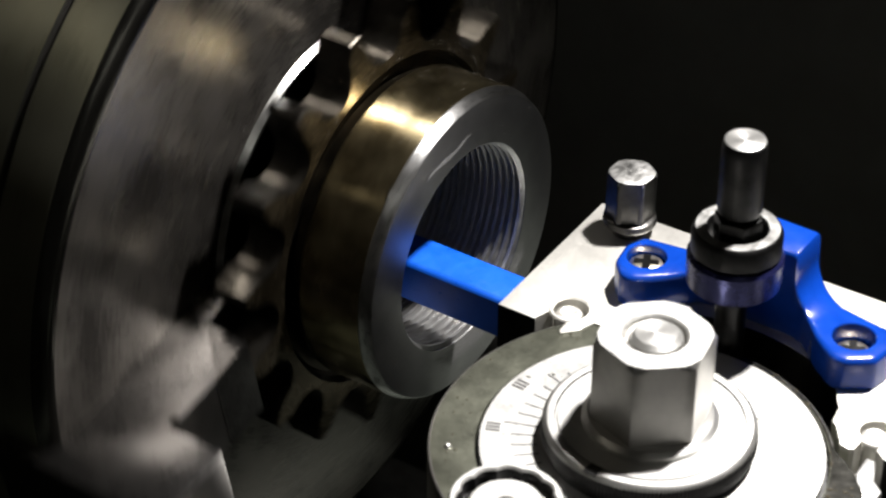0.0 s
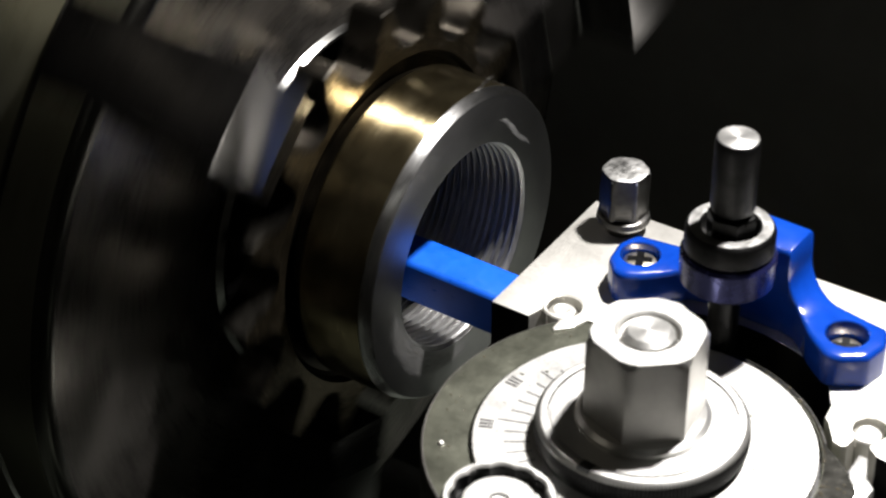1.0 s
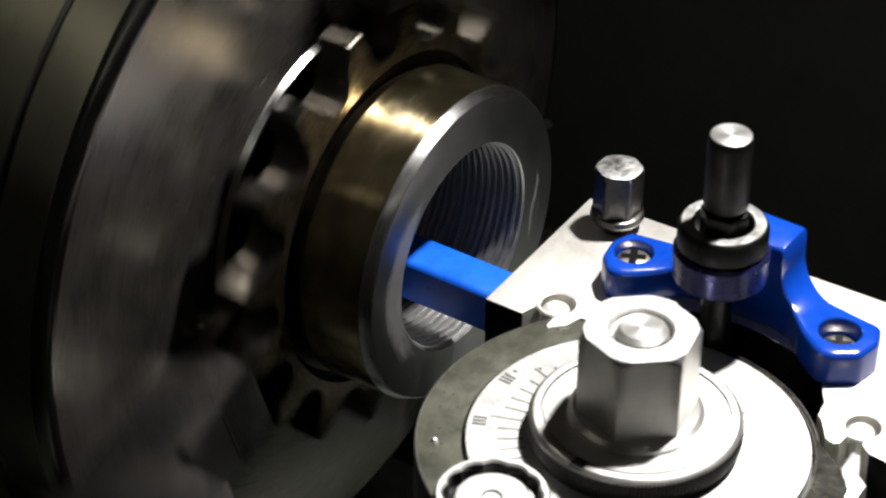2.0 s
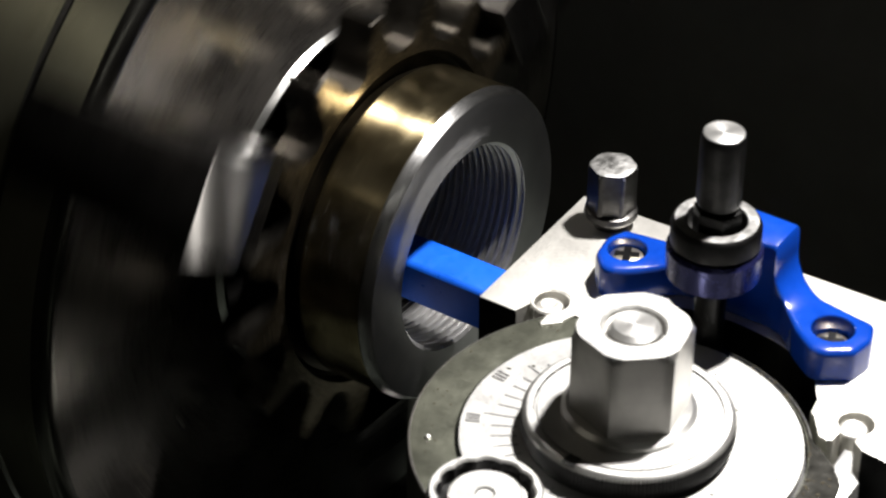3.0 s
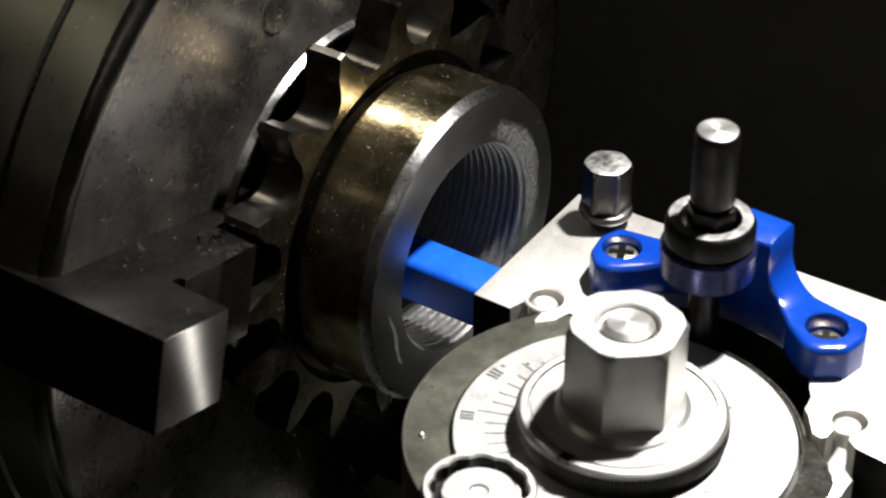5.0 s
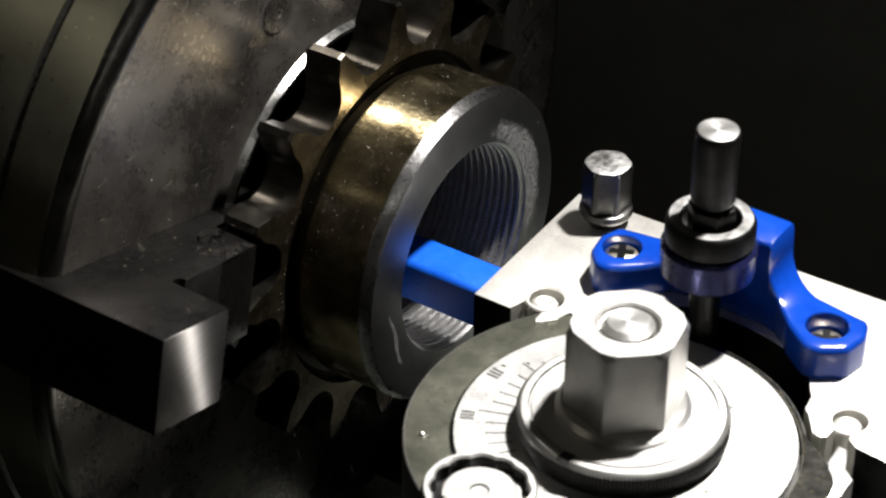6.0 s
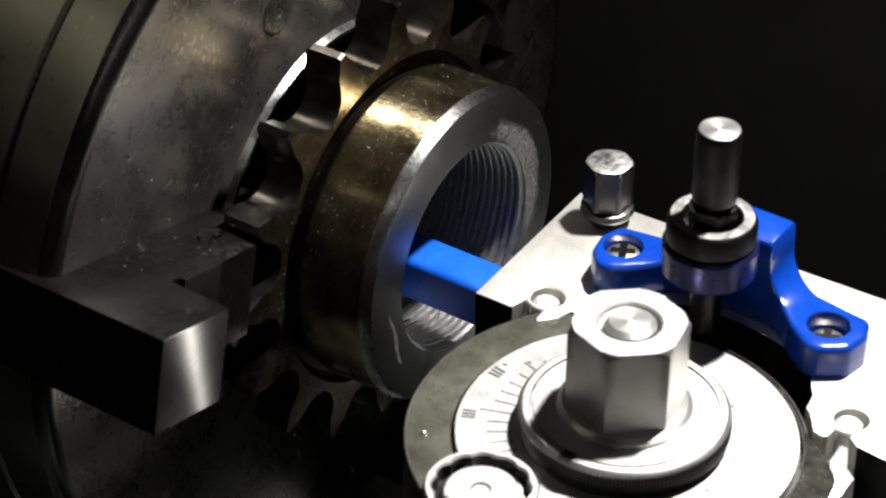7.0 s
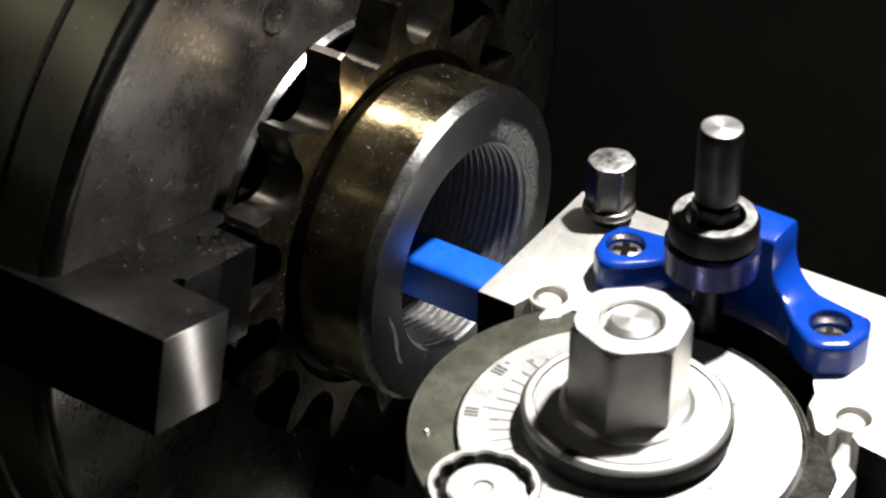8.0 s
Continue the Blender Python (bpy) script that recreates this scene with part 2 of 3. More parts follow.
def slab(name, x0, x1, y0, y1, z0, z1, material, label, category, bevel=0.0):
    ob = part(name, box(x0, x1, y0, y1, z0, z1, bevel), material, None, label)
    return tagged(ob, label, category, kind="structure")


def build_room():
    # unseen room shell, added to close the place and bounce light
    slab("floor", -1400, 1500, -1700, 700, -1200, -1100, CONCRETE, "oil-stained grey concrete workshop floor", "floor")
    slab("ceiling", -1400, 1500, -1700, 700, 1300, 1400, PLASTER, "unseen workshop ceiling, pale to bounce light", "ceiling")
    slab("wall_north", -1500, 1600, 700, 800, -1100, 1300, PLASTER, "unseen workshop wall, pale to bounce light", "wall")
    slab("wall_south", -1500, 1600, -1800, -1700, -1100, 1300, PLASTER, "unseen workshop wall, pale to bounce light", "wall")
    slab("wall_west", -1500, -1400, -1700, 700, -1100, 1300, PLASTER, "unseen workshop wall, pale to bounce light", "wall")
    slab("wall_east", 1500, 1600, -1700, 700, -1100, 1300, PLASTER, "unseen workshop wall, pale to bounce light", "wall")


def build_machine():
    base = group("lathe_bed", (200, 0, -1100), "dark cast-iron lathe bed with ground ways", "lathe bed")
    part("pedestal", box(-420, 900, -170, 190, -1100, -330, 8), CAST, base)
    part("bed_casting", box(-420, 900, -120, 120, -330, -190, 5), CAST, base)
    # unseen tray, widened to keep the lamp's beam off the floor
    part("chip_tray", box(-430, 920, -420, 320, -345, -331, 3), CAST, base)
    for y in (-95, -35, 35, 95):
        part("way", prism([(y - 14, -190), (y + 14, -190), (y + 10, -178), (y - 10, -178)], -170, 890, 0.0,
                          place=lambda u, v, w: (w, u, v)), DARK_STEEL, base, "oily ground slideway")
    head = group("headstock", (-300, 0, -190), "dark green-grey cast headstock behind the chuck", "headstock")
    part("casing", box(-420, -172, -150, 160, -190, 190, 12), CAST, head)
    part("spindle_nose", lathe([(-172, 30), (-172, 62), (-150, 62), (-150, 30)], "X"), DARK_STEEL, head)
    guard = group("splash_guard", (150, 330, -331), "dark painted sheet-metal splash guard behind the lathe", "splash guard")
    part("panel", box(-430, 900, 330, 334, -331, 620), GUARD, guard)
    part("lip", box(-430, 900, 318, 330, 612, 620, 1), GUARD, guard)


def drops(name, parent, places, label, material=None):
    """Small flattened beads of oil, or bright flecks standing in for their glints: places are (point, normal, radius)
    in millimetres.
    """
    bm = bmesh.new()
    for at, normal, r in places:
        turn = Vector(normal).to_track_quat("Z", "Y").to_matrix().to_4x4()
        bmesh.ops.create_icosphere(bm, subdivisions=1, radius=1.0, matrix=Matrix.Translation(at) @ turn @ Matrix.Diagonal((r, r, r * 0.55, 1)))
    return tagged(part(name, bm, material or OIL, parent, label, angle=180), kind="stuff")


# ---- the chuck and the work ----
REST = 167.8
FACE = -37.1


def build_chuck():
    chuck = group("lathe_chuck", (0, 0, 0), "three-jaw lathe chuck of worn oily steel holding a sprocket", "lathe chuck")
    front = part("front_body", lathe([(FACE, 41.5), (FACE, 96.5)] + [(FACE - 3.9 * (1 - math.cos(radians(v))), 96.5 + 3.9 * math.sin(radians(v))) for v in range(9, 91, 9)] + [(-52.4, 100.4), (-53.0, 99.8),
                              (-53.0, 41.5)], "X", n=192), [CHUCK, CHUCK_SIDE, RIM, JAW], chuck, "stained steel chuck face with a rounded rim")
    body = front.data
    for f in body.polygons:
        if abs(f.normal.x) < 0.9:
            f.material_index = 1
        # rounded rim in darker steel, a dark reflection put into its colour
        if 0.12 < f.normal.x < 0.9995:
            f.material_index = 2
        # bore wall darkened for the shade inside the hole
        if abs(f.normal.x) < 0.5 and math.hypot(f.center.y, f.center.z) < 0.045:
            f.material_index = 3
    rear = part("rear_body", lathe([(-53.1, 41.5), (-53.1, 98.6), (-53.9, 98.6), (-54.7, 100.2), (-92, 100.2), (-93.5, 98.9), (-93.5, 41.5)], "X", n=192), [CHUCK_SIDE, JAW, STEEL], chuck,
         "steel rear body of the chuck")
    plate = part("backplate", lathe([(-93.6, 20), (-93.6, 101.5), (-95, 102.8), (-113, 102.8), (-114, 101.8), (-118, 70), (-150, 64), (-150, 20)], "X", n=160), [CHUCK_SIDE, JAW], chuck)
    # chamfer in bright steel, a painted glint along the groove
    for f in rear.data.polygons:
        if 0.3 < f.normal.x < 0.95 and f.center.x > -0.06:
            f.material_index = 2
    # the inside of the chuck takes dark jaw steel, its shade put into colour
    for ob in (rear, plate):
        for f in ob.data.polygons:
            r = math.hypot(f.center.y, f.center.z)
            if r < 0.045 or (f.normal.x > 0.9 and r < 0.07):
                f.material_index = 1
    part("centre_boss", lathe([(FACE + 0.02, 41.6), (FACE + 1.5, 41.6), (FACE + 1.6, 41.75), (FACE + 1.55, 42.6), (FACE + 0.1, 43.45), (FACE + 0.02, 43.5)], "X", n=160), RING, chuck,
         "raised bright chamfered ring round the centre")
    # jaw: profile of (radius, along)
    side = [(32, -52), (32, -31.2), (53.9, -31.2), (53.9, -19.3), (65.7, -19.3), (65.9, -19.15), (78.2, -19.15), (78.6, -20.3), (79.6, -20.8), (80.8, -20.6), (81.6, -19.8),
            (81.6, -5.2), (102.6, -5.2), (102.6, -52)]
    jaw_mesh = None
    for i in range(3):
        turn = REST + 120 * i
        if jaw_mesh is None:
            bm = prism(side, -10.7, 10.7, 0.0, place=lambda u, v, w: (v, u, w))
            sharp = [e for e in bm.edges if e.calc_length() > 3]
            bmesh.ops.bevel(bm, geom=sharp, offset=0.35, segments=2, affect="EDGES", profile=0.5)
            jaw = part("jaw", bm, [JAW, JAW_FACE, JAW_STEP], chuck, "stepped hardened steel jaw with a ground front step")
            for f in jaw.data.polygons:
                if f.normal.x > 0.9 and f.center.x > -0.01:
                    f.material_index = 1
                # outer part of the second step in a lighter tone
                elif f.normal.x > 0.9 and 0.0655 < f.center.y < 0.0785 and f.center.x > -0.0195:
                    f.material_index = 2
            jaw_mesh = jaw.data
        else:
            jaw = new("jaw", jaw_mesh)
            jaw.parent = chuck
            jaw["label"] = "stepped hardened steel jaw with a ground front step"
        jaw.rotation_euler = (radians(turn), 0, 0)
    a = radians(107.9)
    cy, cz = 60.6 * math.cos(a), 60.6 * math.sin(a)
    bm = lathe([(FACE - 0.3, 0), (FACE + 0.25, 0), (FACE + 0.25, 1.2), (FACE + 0.45, 1.5), (FACE + 0.45, 4.7), (FACE + 0.2, 5.0), (FACE - 0.3, 5.0)], "X", (0, cy, cz), 32)
    part("face_screw", bm, CHUCK, chuck, "round steel socket screw in the chuck face")
    # black ring laid on the face for the shade in the gap
    part("screw_recess", lathe([(FACE + 0.01, 5.0), (FACE + 0.06, 5.1), (FACE + 0.06, 5.5), (FACE + 0.01, 5.6)], "X", (0, cy, cz), 32), INK_AND_SHADE, chuck, "dark gap round the screw")
    # fine bright scratches left by chips
    scratch_rng = random.Random(21)
    bm = bmesh.new()
    for _ in range(420):
        r, a = scratch_rng.uniform(47, 94), radians(scratch_rng.uniform(0, 360))
        y, z = r * math.cos(a), r * math.sin(a)
        way = a + radians(scratch_rng.choice((90, 90, 60, 20)) + scratch_rng.uniform(-25, 25))
        length, w = scratch_rng.uniform(0.8, 5.0), scratch_rng.uniform(0.03, 0.07)
        dy, dz = math.cos(way), math.sin(way)
        q = [bm.verts.new((FACE + h, y + u * length * dy - k * w * dz, z + u * length * dz + k * w * dy)) for u, k, h in ((0, -1, 0.0), (1, -1, 0.0), (1, 0, 0.03), (0, 0, 0.03), (1, 1, 0.0), (0, 1, 0.0))]
        bm.faces.new((q[0], q[1], q[2], q[3]))
        bm.faces.new((q[3], q[2], q[4], q[5]))
    tagged(part("scratch_wear", bm, CHUCK_SIDE, chuck, "fine bright scratches in the face", angle=5), kind="stuff")
    # maker's strokes engraved in the face
    rng = random.Random(5)
    strokes = (((80.6, 4.6), (90.6, 6.8)), ((80.6, 4.6), (83.4, 1.0)), ((83.4, 1.0), (86.6, 3.2)), ((86.6, 3.2), (81.4, -1.6)), ((86.4, 2.2), (88.6, 3.4)), ((87.0, -0.4), (89.2, 0.8)),
               ((81.8, -3.4), (86.6, -1.2)), ((86.6, -1.2), (87.0, -3.6)), ((87.0, -3.6), (90.4, -2.2)), ((79.8, -6.6), (84.6, -5.4)), ((79.8, -6.6), (80.6, -9.6)), ((78.0, -12.0), (83.0, -11.0)))
    for (y0, z0), (y1, z1) in strokes:
        d = Vector((y1 - y0, z1 - z0)).normalized() * 0.22
        quad = [(y0 - d.y, z0 + d.x), (y0 + d.y, z0 - d.x), (y1 + d.y, z1 - d.x), (y1 - d.y, z1 + d.x)]
        part("engraved_stroke", prism(quad, FACE - 0.2, FACE + 0.03, place=lambda u, v, w: (w, u, v)), OXIDE_AND_SHADE, chuck)
    spots = []
    for _ in range(480):
        a, r = radians(rng.uniform(40, 320)), rng.uniform(48, 95)
        spots.append(((FACE, r * math.cos(a), r * math.sin(a)), (1, 0, 0), 0.06 + 0.34 * rng.random() ** 4))
    ca, sa = math.cos(radians(REST)), math.sin(radians(REST))
    for _ in range(60):
        r, x = rng.uniform(56, 100), rng.uniform(-36, -8)
        if x > -20 and r < 84:
            continue
        spots.append(((x, r * ca + 10.7 * sa, r * sa - 10.7 * ca), (0, sa, -ca), 0.07 + 0.4 * rng.random() ** 3))
    drops("oil_spray", chuck, spots, "scattered drops of oil")
    # bright flecks stand in for glints on the oil
    flecks = []
    for _ in range(160):
        a, r = radians(rng.uniform(60, 260)), rng.uniform(46, 94)
        flecks.append(((FACE, r * math.cos(a), r * math.sin(a)), (1, 0, 0), 0.05 + 0.16 * rng.random() ** 4))
    drops("oil_glint", chuck, flecks, "fine bright specks, glints painted on the oily face", FLECK)
    # ragged worn patch on the inner end of the jaw
    bm = bmesh.new()
    for _ in range(46):
        r, x = rng.uniform(54.6, 66.0), rng.uniform(-24.5, -19.8)
        if x < -24.5 + (66.0 - r) * 0.2:
            continue
        size, way = rng.uniform(0.25, 0.95), rng.uniform(0, 6.28)
        fan = []
        for k in range(7):
            u = size * rng.uniform(0.5, 1.3)
            rr, xx = r + u * math.cos(way + k * 0.9), min(-19.5, x + u * math.sin(way + k * 0.9))
            fan.append(bm.verts.new((xx, rr * ca + 10.73 * sa, rr * sa - 10.73 * ca)))
        bm.faces.new(fan)
    tagged(part("wear", bm, JAW_STEP, chuck, "ragged worn patch on the jaw", angle=180), kind="stuff")
    # a black curl of swarf in the corner of the jaw
    bm = bmesh.new()
    for k in range(5):
        pts = []
        r, x = 53.5 + 1.9 * k, -27.5 + rng.uniform(-1.5, 2.5)
        for i in range(7):
            r += rng.uniform(-0.3, 0.6)
            x += rng.uniform(-0.5, 0.7)
            h = 10.9 + rng.uniform(0.0, 1.0)
            pts.append(Vector((x, r * ca + h * sa, r * sa - h * ca)))
        rows = [(bm.verts.new(q), bm.verts.new(q + Vector((0.5, 0.12, 0.3))), bm.verts.new(q + Vector((0.2, 0.1, 0.7)))) for q in pts]
        for p0, p1 in zip(rows, rows[1:]):
            for u in range(3):
                v = (u + 1) % 3
                bm.faces.new((p0[u], p1[u], p1[v], p0[v]))
    part("swarf_curl", bm, OXIDE_AND_SHADE, chuck, "dark curl of swarf caught at the jaw")
    return chuck


def sprocket_outline(teeth, pitch_r, tip_r, roller, first):
    """Outline of a roller-chain sprocket, tooth by tooth, in (y, z)."""
    out = []
    step = 360.0 / teeth
    for k in range(teeth):
        a = first + k * step
        out.append((tip_r, a - 0.95))
        out.append((tip_r, a + 0.95))
        out.append((tip_r - 1.9, a + 1.9))
        out.append((pitch_r + 1.6, a + 3.3))
        g = a + step / 2
        gy, gz = pitch_r * math.cos(radians(g)), pitch_r * math.sin(radians(g))
        for j in range(13):
            b = radians(g + 180 + 74 - 148 * j / 12.0)
            y, z = gy + roller * math.cos(b), gz + roller * math.sin(b)
            out.append((math.hypot(y, z), math.degrees(math.atan2(z, y))))
        out.append((pitch_r + 1.6, a + step - 3.3))
        out.append((tip_r - 1.9, a + step - 1.9))
    return [(r * math.cos(radians(t)), r * math.sin(radians(t))) for r, t in out]


def build_work():
    work = group("sprocket", (0, 0, 0), "oily bronze-tinted steel chain sprocket with a threaded hub", "sprocket")
    outer = sprocket_outline(16, 48.8, 54.7, 6.25, 108.9)
    rear, front = -30.0, -20.4
    bm = bmesh.new()
    inner = [(34.6 * math.cos(math.atan2(z, y)), 34.6 * math.sin(math.atan2(z, y))) for y, z in outer]
    loops = []
    for x, shrink in ((rear, 1.2), (rear + 1.4, 0.2), (front - 0.7, 0.0), (front, 0.35)):
        ring = []
        for y, z in outer:
            r = math.hypot(y, z)
            k = (r - shrink * max(0.0, min(1.0, (r - 46.0) / 6.0))) / r
            ring.append(bm.verts.new((x, y * k, z * k)))
        loops.append(ring)
    back = [bm.verts.new((rear, y, z)) for y, z in inner]
    fore = [[bm.verts.new((x, y * k, z * k)) for y, z in inner] for x, k in ((front, 40.3 / 34.6), (front - 0.5, 39.9 / 34.6), (front - 2.0, 39.3 / 34.6), (front - 2.6, 38.4 / 34.6), (front - 2.6, 1.0))]
    loops = [back] + loops + fore
    fore = fore[-1]
    count = len(outer)
    for a, b in zip(loops, loops[1:]):
        for i in range(count):
            j = (i + 1) % count
            bm.faces.new((a[i], a[j], b[j], b[i]))
    for i in range(count):
        j = (i + 1) % count
        bm.faces.new((fore[i], fore[j], back[j], back[i]))
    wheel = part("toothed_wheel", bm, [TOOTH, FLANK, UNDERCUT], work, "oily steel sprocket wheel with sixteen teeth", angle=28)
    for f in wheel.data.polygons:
        # recess behind the hub darkened in colour for the shade inside it
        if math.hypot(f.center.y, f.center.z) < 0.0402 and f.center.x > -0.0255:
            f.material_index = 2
        # flanks and tips in darker steel, standing in for shade between the teeth
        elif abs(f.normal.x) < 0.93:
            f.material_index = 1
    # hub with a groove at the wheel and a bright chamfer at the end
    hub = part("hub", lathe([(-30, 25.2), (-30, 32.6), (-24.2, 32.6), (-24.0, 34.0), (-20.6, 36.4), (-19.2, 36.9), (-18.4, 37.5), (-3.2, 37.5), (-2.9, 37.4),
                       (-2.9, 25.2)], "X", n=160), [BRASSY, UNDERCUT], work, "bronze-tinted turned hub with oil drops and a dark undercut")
    # back of the hub darkened too, as shade in the groove
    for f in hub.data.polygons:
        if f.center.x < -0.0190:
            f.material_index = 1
    part("chamfer", lathe([(-2.88, 25.2), (-2.88, 37.35), (-2.5, 37.45), (-0.3, 36.5), (-0.05, 36.2), (-0.05, 25.2)], "X", n=160), CHAMFER, work, "bright turned chamfer")
    part("end_face", lathe([(-0.04, 25.0), (-0.04, 36.15), (0.0, 36.05), (0.0, 25.0)], "X", n=160), END_FACE, work, "grey turned face with smears of paste")
    rng = random.Random(11)
    spots = []
    for _ in range(850):
        a, x = radians(rng.gauss(100, 42)), rng.uniform(-18.0, -3.2)
        spots.append(((x, 37.5 * math.cos(a), 37.5 * math.sin(a)), (0, math.cos(a), math.sin(a)), 0.04 + 0.10 * rng.random() ** 4))
    for _ in range(60):
        a, x = radians(rng.uniform(40, 240)), rng.uniform(-2.4, -0.4)
        r = 37.4 - (x + 2.5) * 0.59
        spots.append(((x, r * math.cos(a), r * math.sin(a)), (0.5, math.cos(a), math.sin(a)), 0.05 + 0.14 * rng.random() ** 3))
    for _ in range(60):
        a, r = radians(rng.uniform(0, 360)), rng.uniform(26, 35)
        spots.append(((0, r * math.cos(a), r * math.sin(a)), (1, 0, 0), 0.04 + 0.14 * rng.random() ** 3))
    for _ in range(70):
        a, r = radians(rng.uniform(60, 220)), rng.uniform(36, 42.5)
        spots.append(((-20.4, r * math.cos(a), r * math.sin(a)), (1, 0, 0), 0.05 + 0.16 * rng.random() ** 3))
    drops("oil_spray", work, spots, "fine drops of oil")
    # more flecks, the painted glints of the drops on the hub
    flecks = []
    for _ in range(420):
        a, x = radians(rng.gauss(112, 38)), rng.uniform(-18.0, -3.0)
        flecks.append(((x, 37.5 * math.cos(a), 37.5 * math.sin(a)), (0, math.cos(a), math.sin(a)), 0.045 + 0.10 * rng.random() ** 4))
    for _ in range(70):
        a, r = radians(rng.uniform(60, 220)), rng.uniform(40.6, 43)
        flecks.append(((-20.4, r * math.cos(a), r * math.sin(a)), (1, 0, 0), 0.06 + 0.10 * rng.random() ** 3))
    for _ in range(60):
        a, r = radians(rng.uniform(0, 360)), rng.uniform(26, 36)
        flecks.append(((0, r * math.cos(a), r * math.sin(a)), (1, 0, 0), 0.05 + 0.10 * rng.random() ** 3))
    drops("oil_glint", work, flecks, "fine bright specks, painted glints on the oil drops", FLECK)
    # a bright sliver of swarf hanging from the lower edge of the hub
    bm = bmesh.new()
    a = radians(229)
    rows = []
    for k in range(6):
        x, r, w = -3.0 + 0.25 * k, 37.4 + 0.62 * k, 0.75 * (1 - k / 5.5)
        b = a - 0.012 * k
        y, z = r * math.cos(b), r * math.sin(b)
        rows.append([bm.verts.new((x + h, y - w * math.sin(b) * q, z + w * math.cos(b) * q)) for q, h in ((-1, 0.0), (0, 0.25), (1, 0.0))])
    for p0, p1 in zip(rows, rows[1:]):
        for u in range(2):
            bm.faces.new((p0[u], p0[u + 1], p1[u + 1], p1[u]))
    part("swarf_sliver", bm, STEEL, work, "bright sliver of swarf")
    # thread cut in the bore
    n, pitch = 120, 1.9
    verts, faces = [], []
    shape = [(0.0, 25.2), (0.08, 25.2), (0.34, 24.1), (0.66, 24.1), (0.92, 25.2)]
    turns = 17
    xs = [(k + u, r) for k in range(turns) for u, r in shape]
    for i in range(n + 1):
        a = 2 * math.pi * i / n
        for u, r in xs:
            x = -(u - i / n) * pitch - 0.4
            if x > -0.02:
                x, r = -0.02, 25.2
            elif x > -0.9:
                r = max(r, 24.1 + (x + 0.9) * 1.2)
            x = max(x, -29.9)
            verts.append((x, r * math.cos(a), r * math.sin(a)))
    m = len(xs)
    for i in range(n):
        for k in range(m - 1):
            a = i * m + k
            faces.append((a, a + 1, a + m + 1, a + m))
    me = bpy.data.meshes.new("bore_source")
    me.from_pydata(verts, [], faces)
    bm = bmesh.new()
    bm.from_mesh(me)
    bpy.data.meshes.remove(me)
    part("bore_thread", bm, THREAD, work, "bright freshly cut internal thread", angle=25)
    return work


# ---- the tool post ----
POST = (74.3, -55.0)


def build_post():
    px, py = POST
    post = group("tool_post", (px, py, -40), "round quick-change tool post with a hexagon clamping nut", "tool post")
    # body: round, cut straight towards the holder
    def reach(a):
        """Radius of the post body: round, drawn in towards the holder."""
        if a <= 15:
            return 42.8
        if a <= 34:
            return 42.8 - 6.6 * (a - 15) / 19.0
        if a <= 90:
            return 36.2
        if a <= 102:
            return 36.2 - 4.0 * (a - 90) / 12.0
        return min(42.8, 31.5 / math.sin(radians(a))) if a < 180 else 42.8

    outline = [(px + reach(a) * math.cos(radians(a)), py + reach(a) * math.sin(radians(a))) for a in range(-178, 181, 2)]
    bm = prism(outline, -40, 15.5)
    rows = []
    for a in range(-178, 181, 2):
        c, d, far = math.cos(radians(a)), math.sin(radians(a)), reach(a)
        near = (px + 0.8 + 34.3 * c, py + 34.3 * d) if far > 35.8 else (px + (far - 0.8) * c, py + (far - 0.8) * d)
        rows.append([bm.verts.new(q) for q in ((px + far * c, py + far * d, 15.5), (px + far * c, py + far * d, 17.05), (px + (far - 0.2) * c, py + (far - 0.2) * d, 17.45),
                                               (px + (far - 0.6) * c, py + (far - 0.6) * d, 17.6), (*near, 17.6), (*near, 15.5))])
    for p0, p1 in zip(rows, rows[1:] + rows[:1]):
        for k in range(5):
            bm.faces.new((p0[k], p1[k], p1[k + 1], p0[k + 1]))
    body = part("body", bm, [GREY, NUT], post, "grey phosphated post body with oil drops and a pale edge")
    # bevel along the top edge in paler steel
    for f in body.data.polygons:
        if 0.3 < f.normal.z < 0.97:
            f.material_index = 1
    disc = arc(px + 0.8, py, 33.4, 0, 360, 120)[:-1]
    disc.sort(key=lambda q: (math.degrees(math.atan2(q[1] - py, q[0] - px)) - 90) % 360)
    part("dial", prism(disc, 15.6, 18.5, 0.35, 2, only_top=True), DIAL, post, "satin white dial ring with dark graduations")
    # floor of the groove laid black for the shade down in it
    part("dial_groove", lathe([(15.51, 20), (15.58, 20), (15.58, 34.2), (15.51, 34.25)], "Z", (px + 0.8, py, 0), 120), INK_AND_SHADE, post)
    part("index_ball", lathe([(17.4, 0), (18.3, 0), (18.2, 0.35), (17.95, 0.62), (17.6, 0.75), (17.4, 0.7)], "Z", (42.3, -77.0, 0), 24), BRIGHT, post, "tiny bright steel ball")
    # graduations on the dial
    for k in range(11):
        a = radians(158 + 7.2 * k)
        long = 6.2 if k % 5 == 1 else 4.2
        c, s = math.cos(a), math.sin(a)
        pts = [(px + r * c - w * s, py + r * s + w * c) for r, w in ((21.6, -0.19), (22.4 + long, -0.19), (22.4 + long, 0.19), (21.6, 0.19))]
        part("graduation", prism(pts, 18.5, 18.56), INK_AND_SHADE, post)
    for k, a in ((1, 175.5), (2, 203.0)):
        for j in range(3):
            b = radians(a + 1.9 * j)
            c, s = math.cos(b), math.sin(b)
            pts = [(px + r * c - w * s, py + r * s + w * c) for r, w in ((29.0, -0.3), (31.8, -0.3), (31.8, 0.3), (29.0, 0.3))]
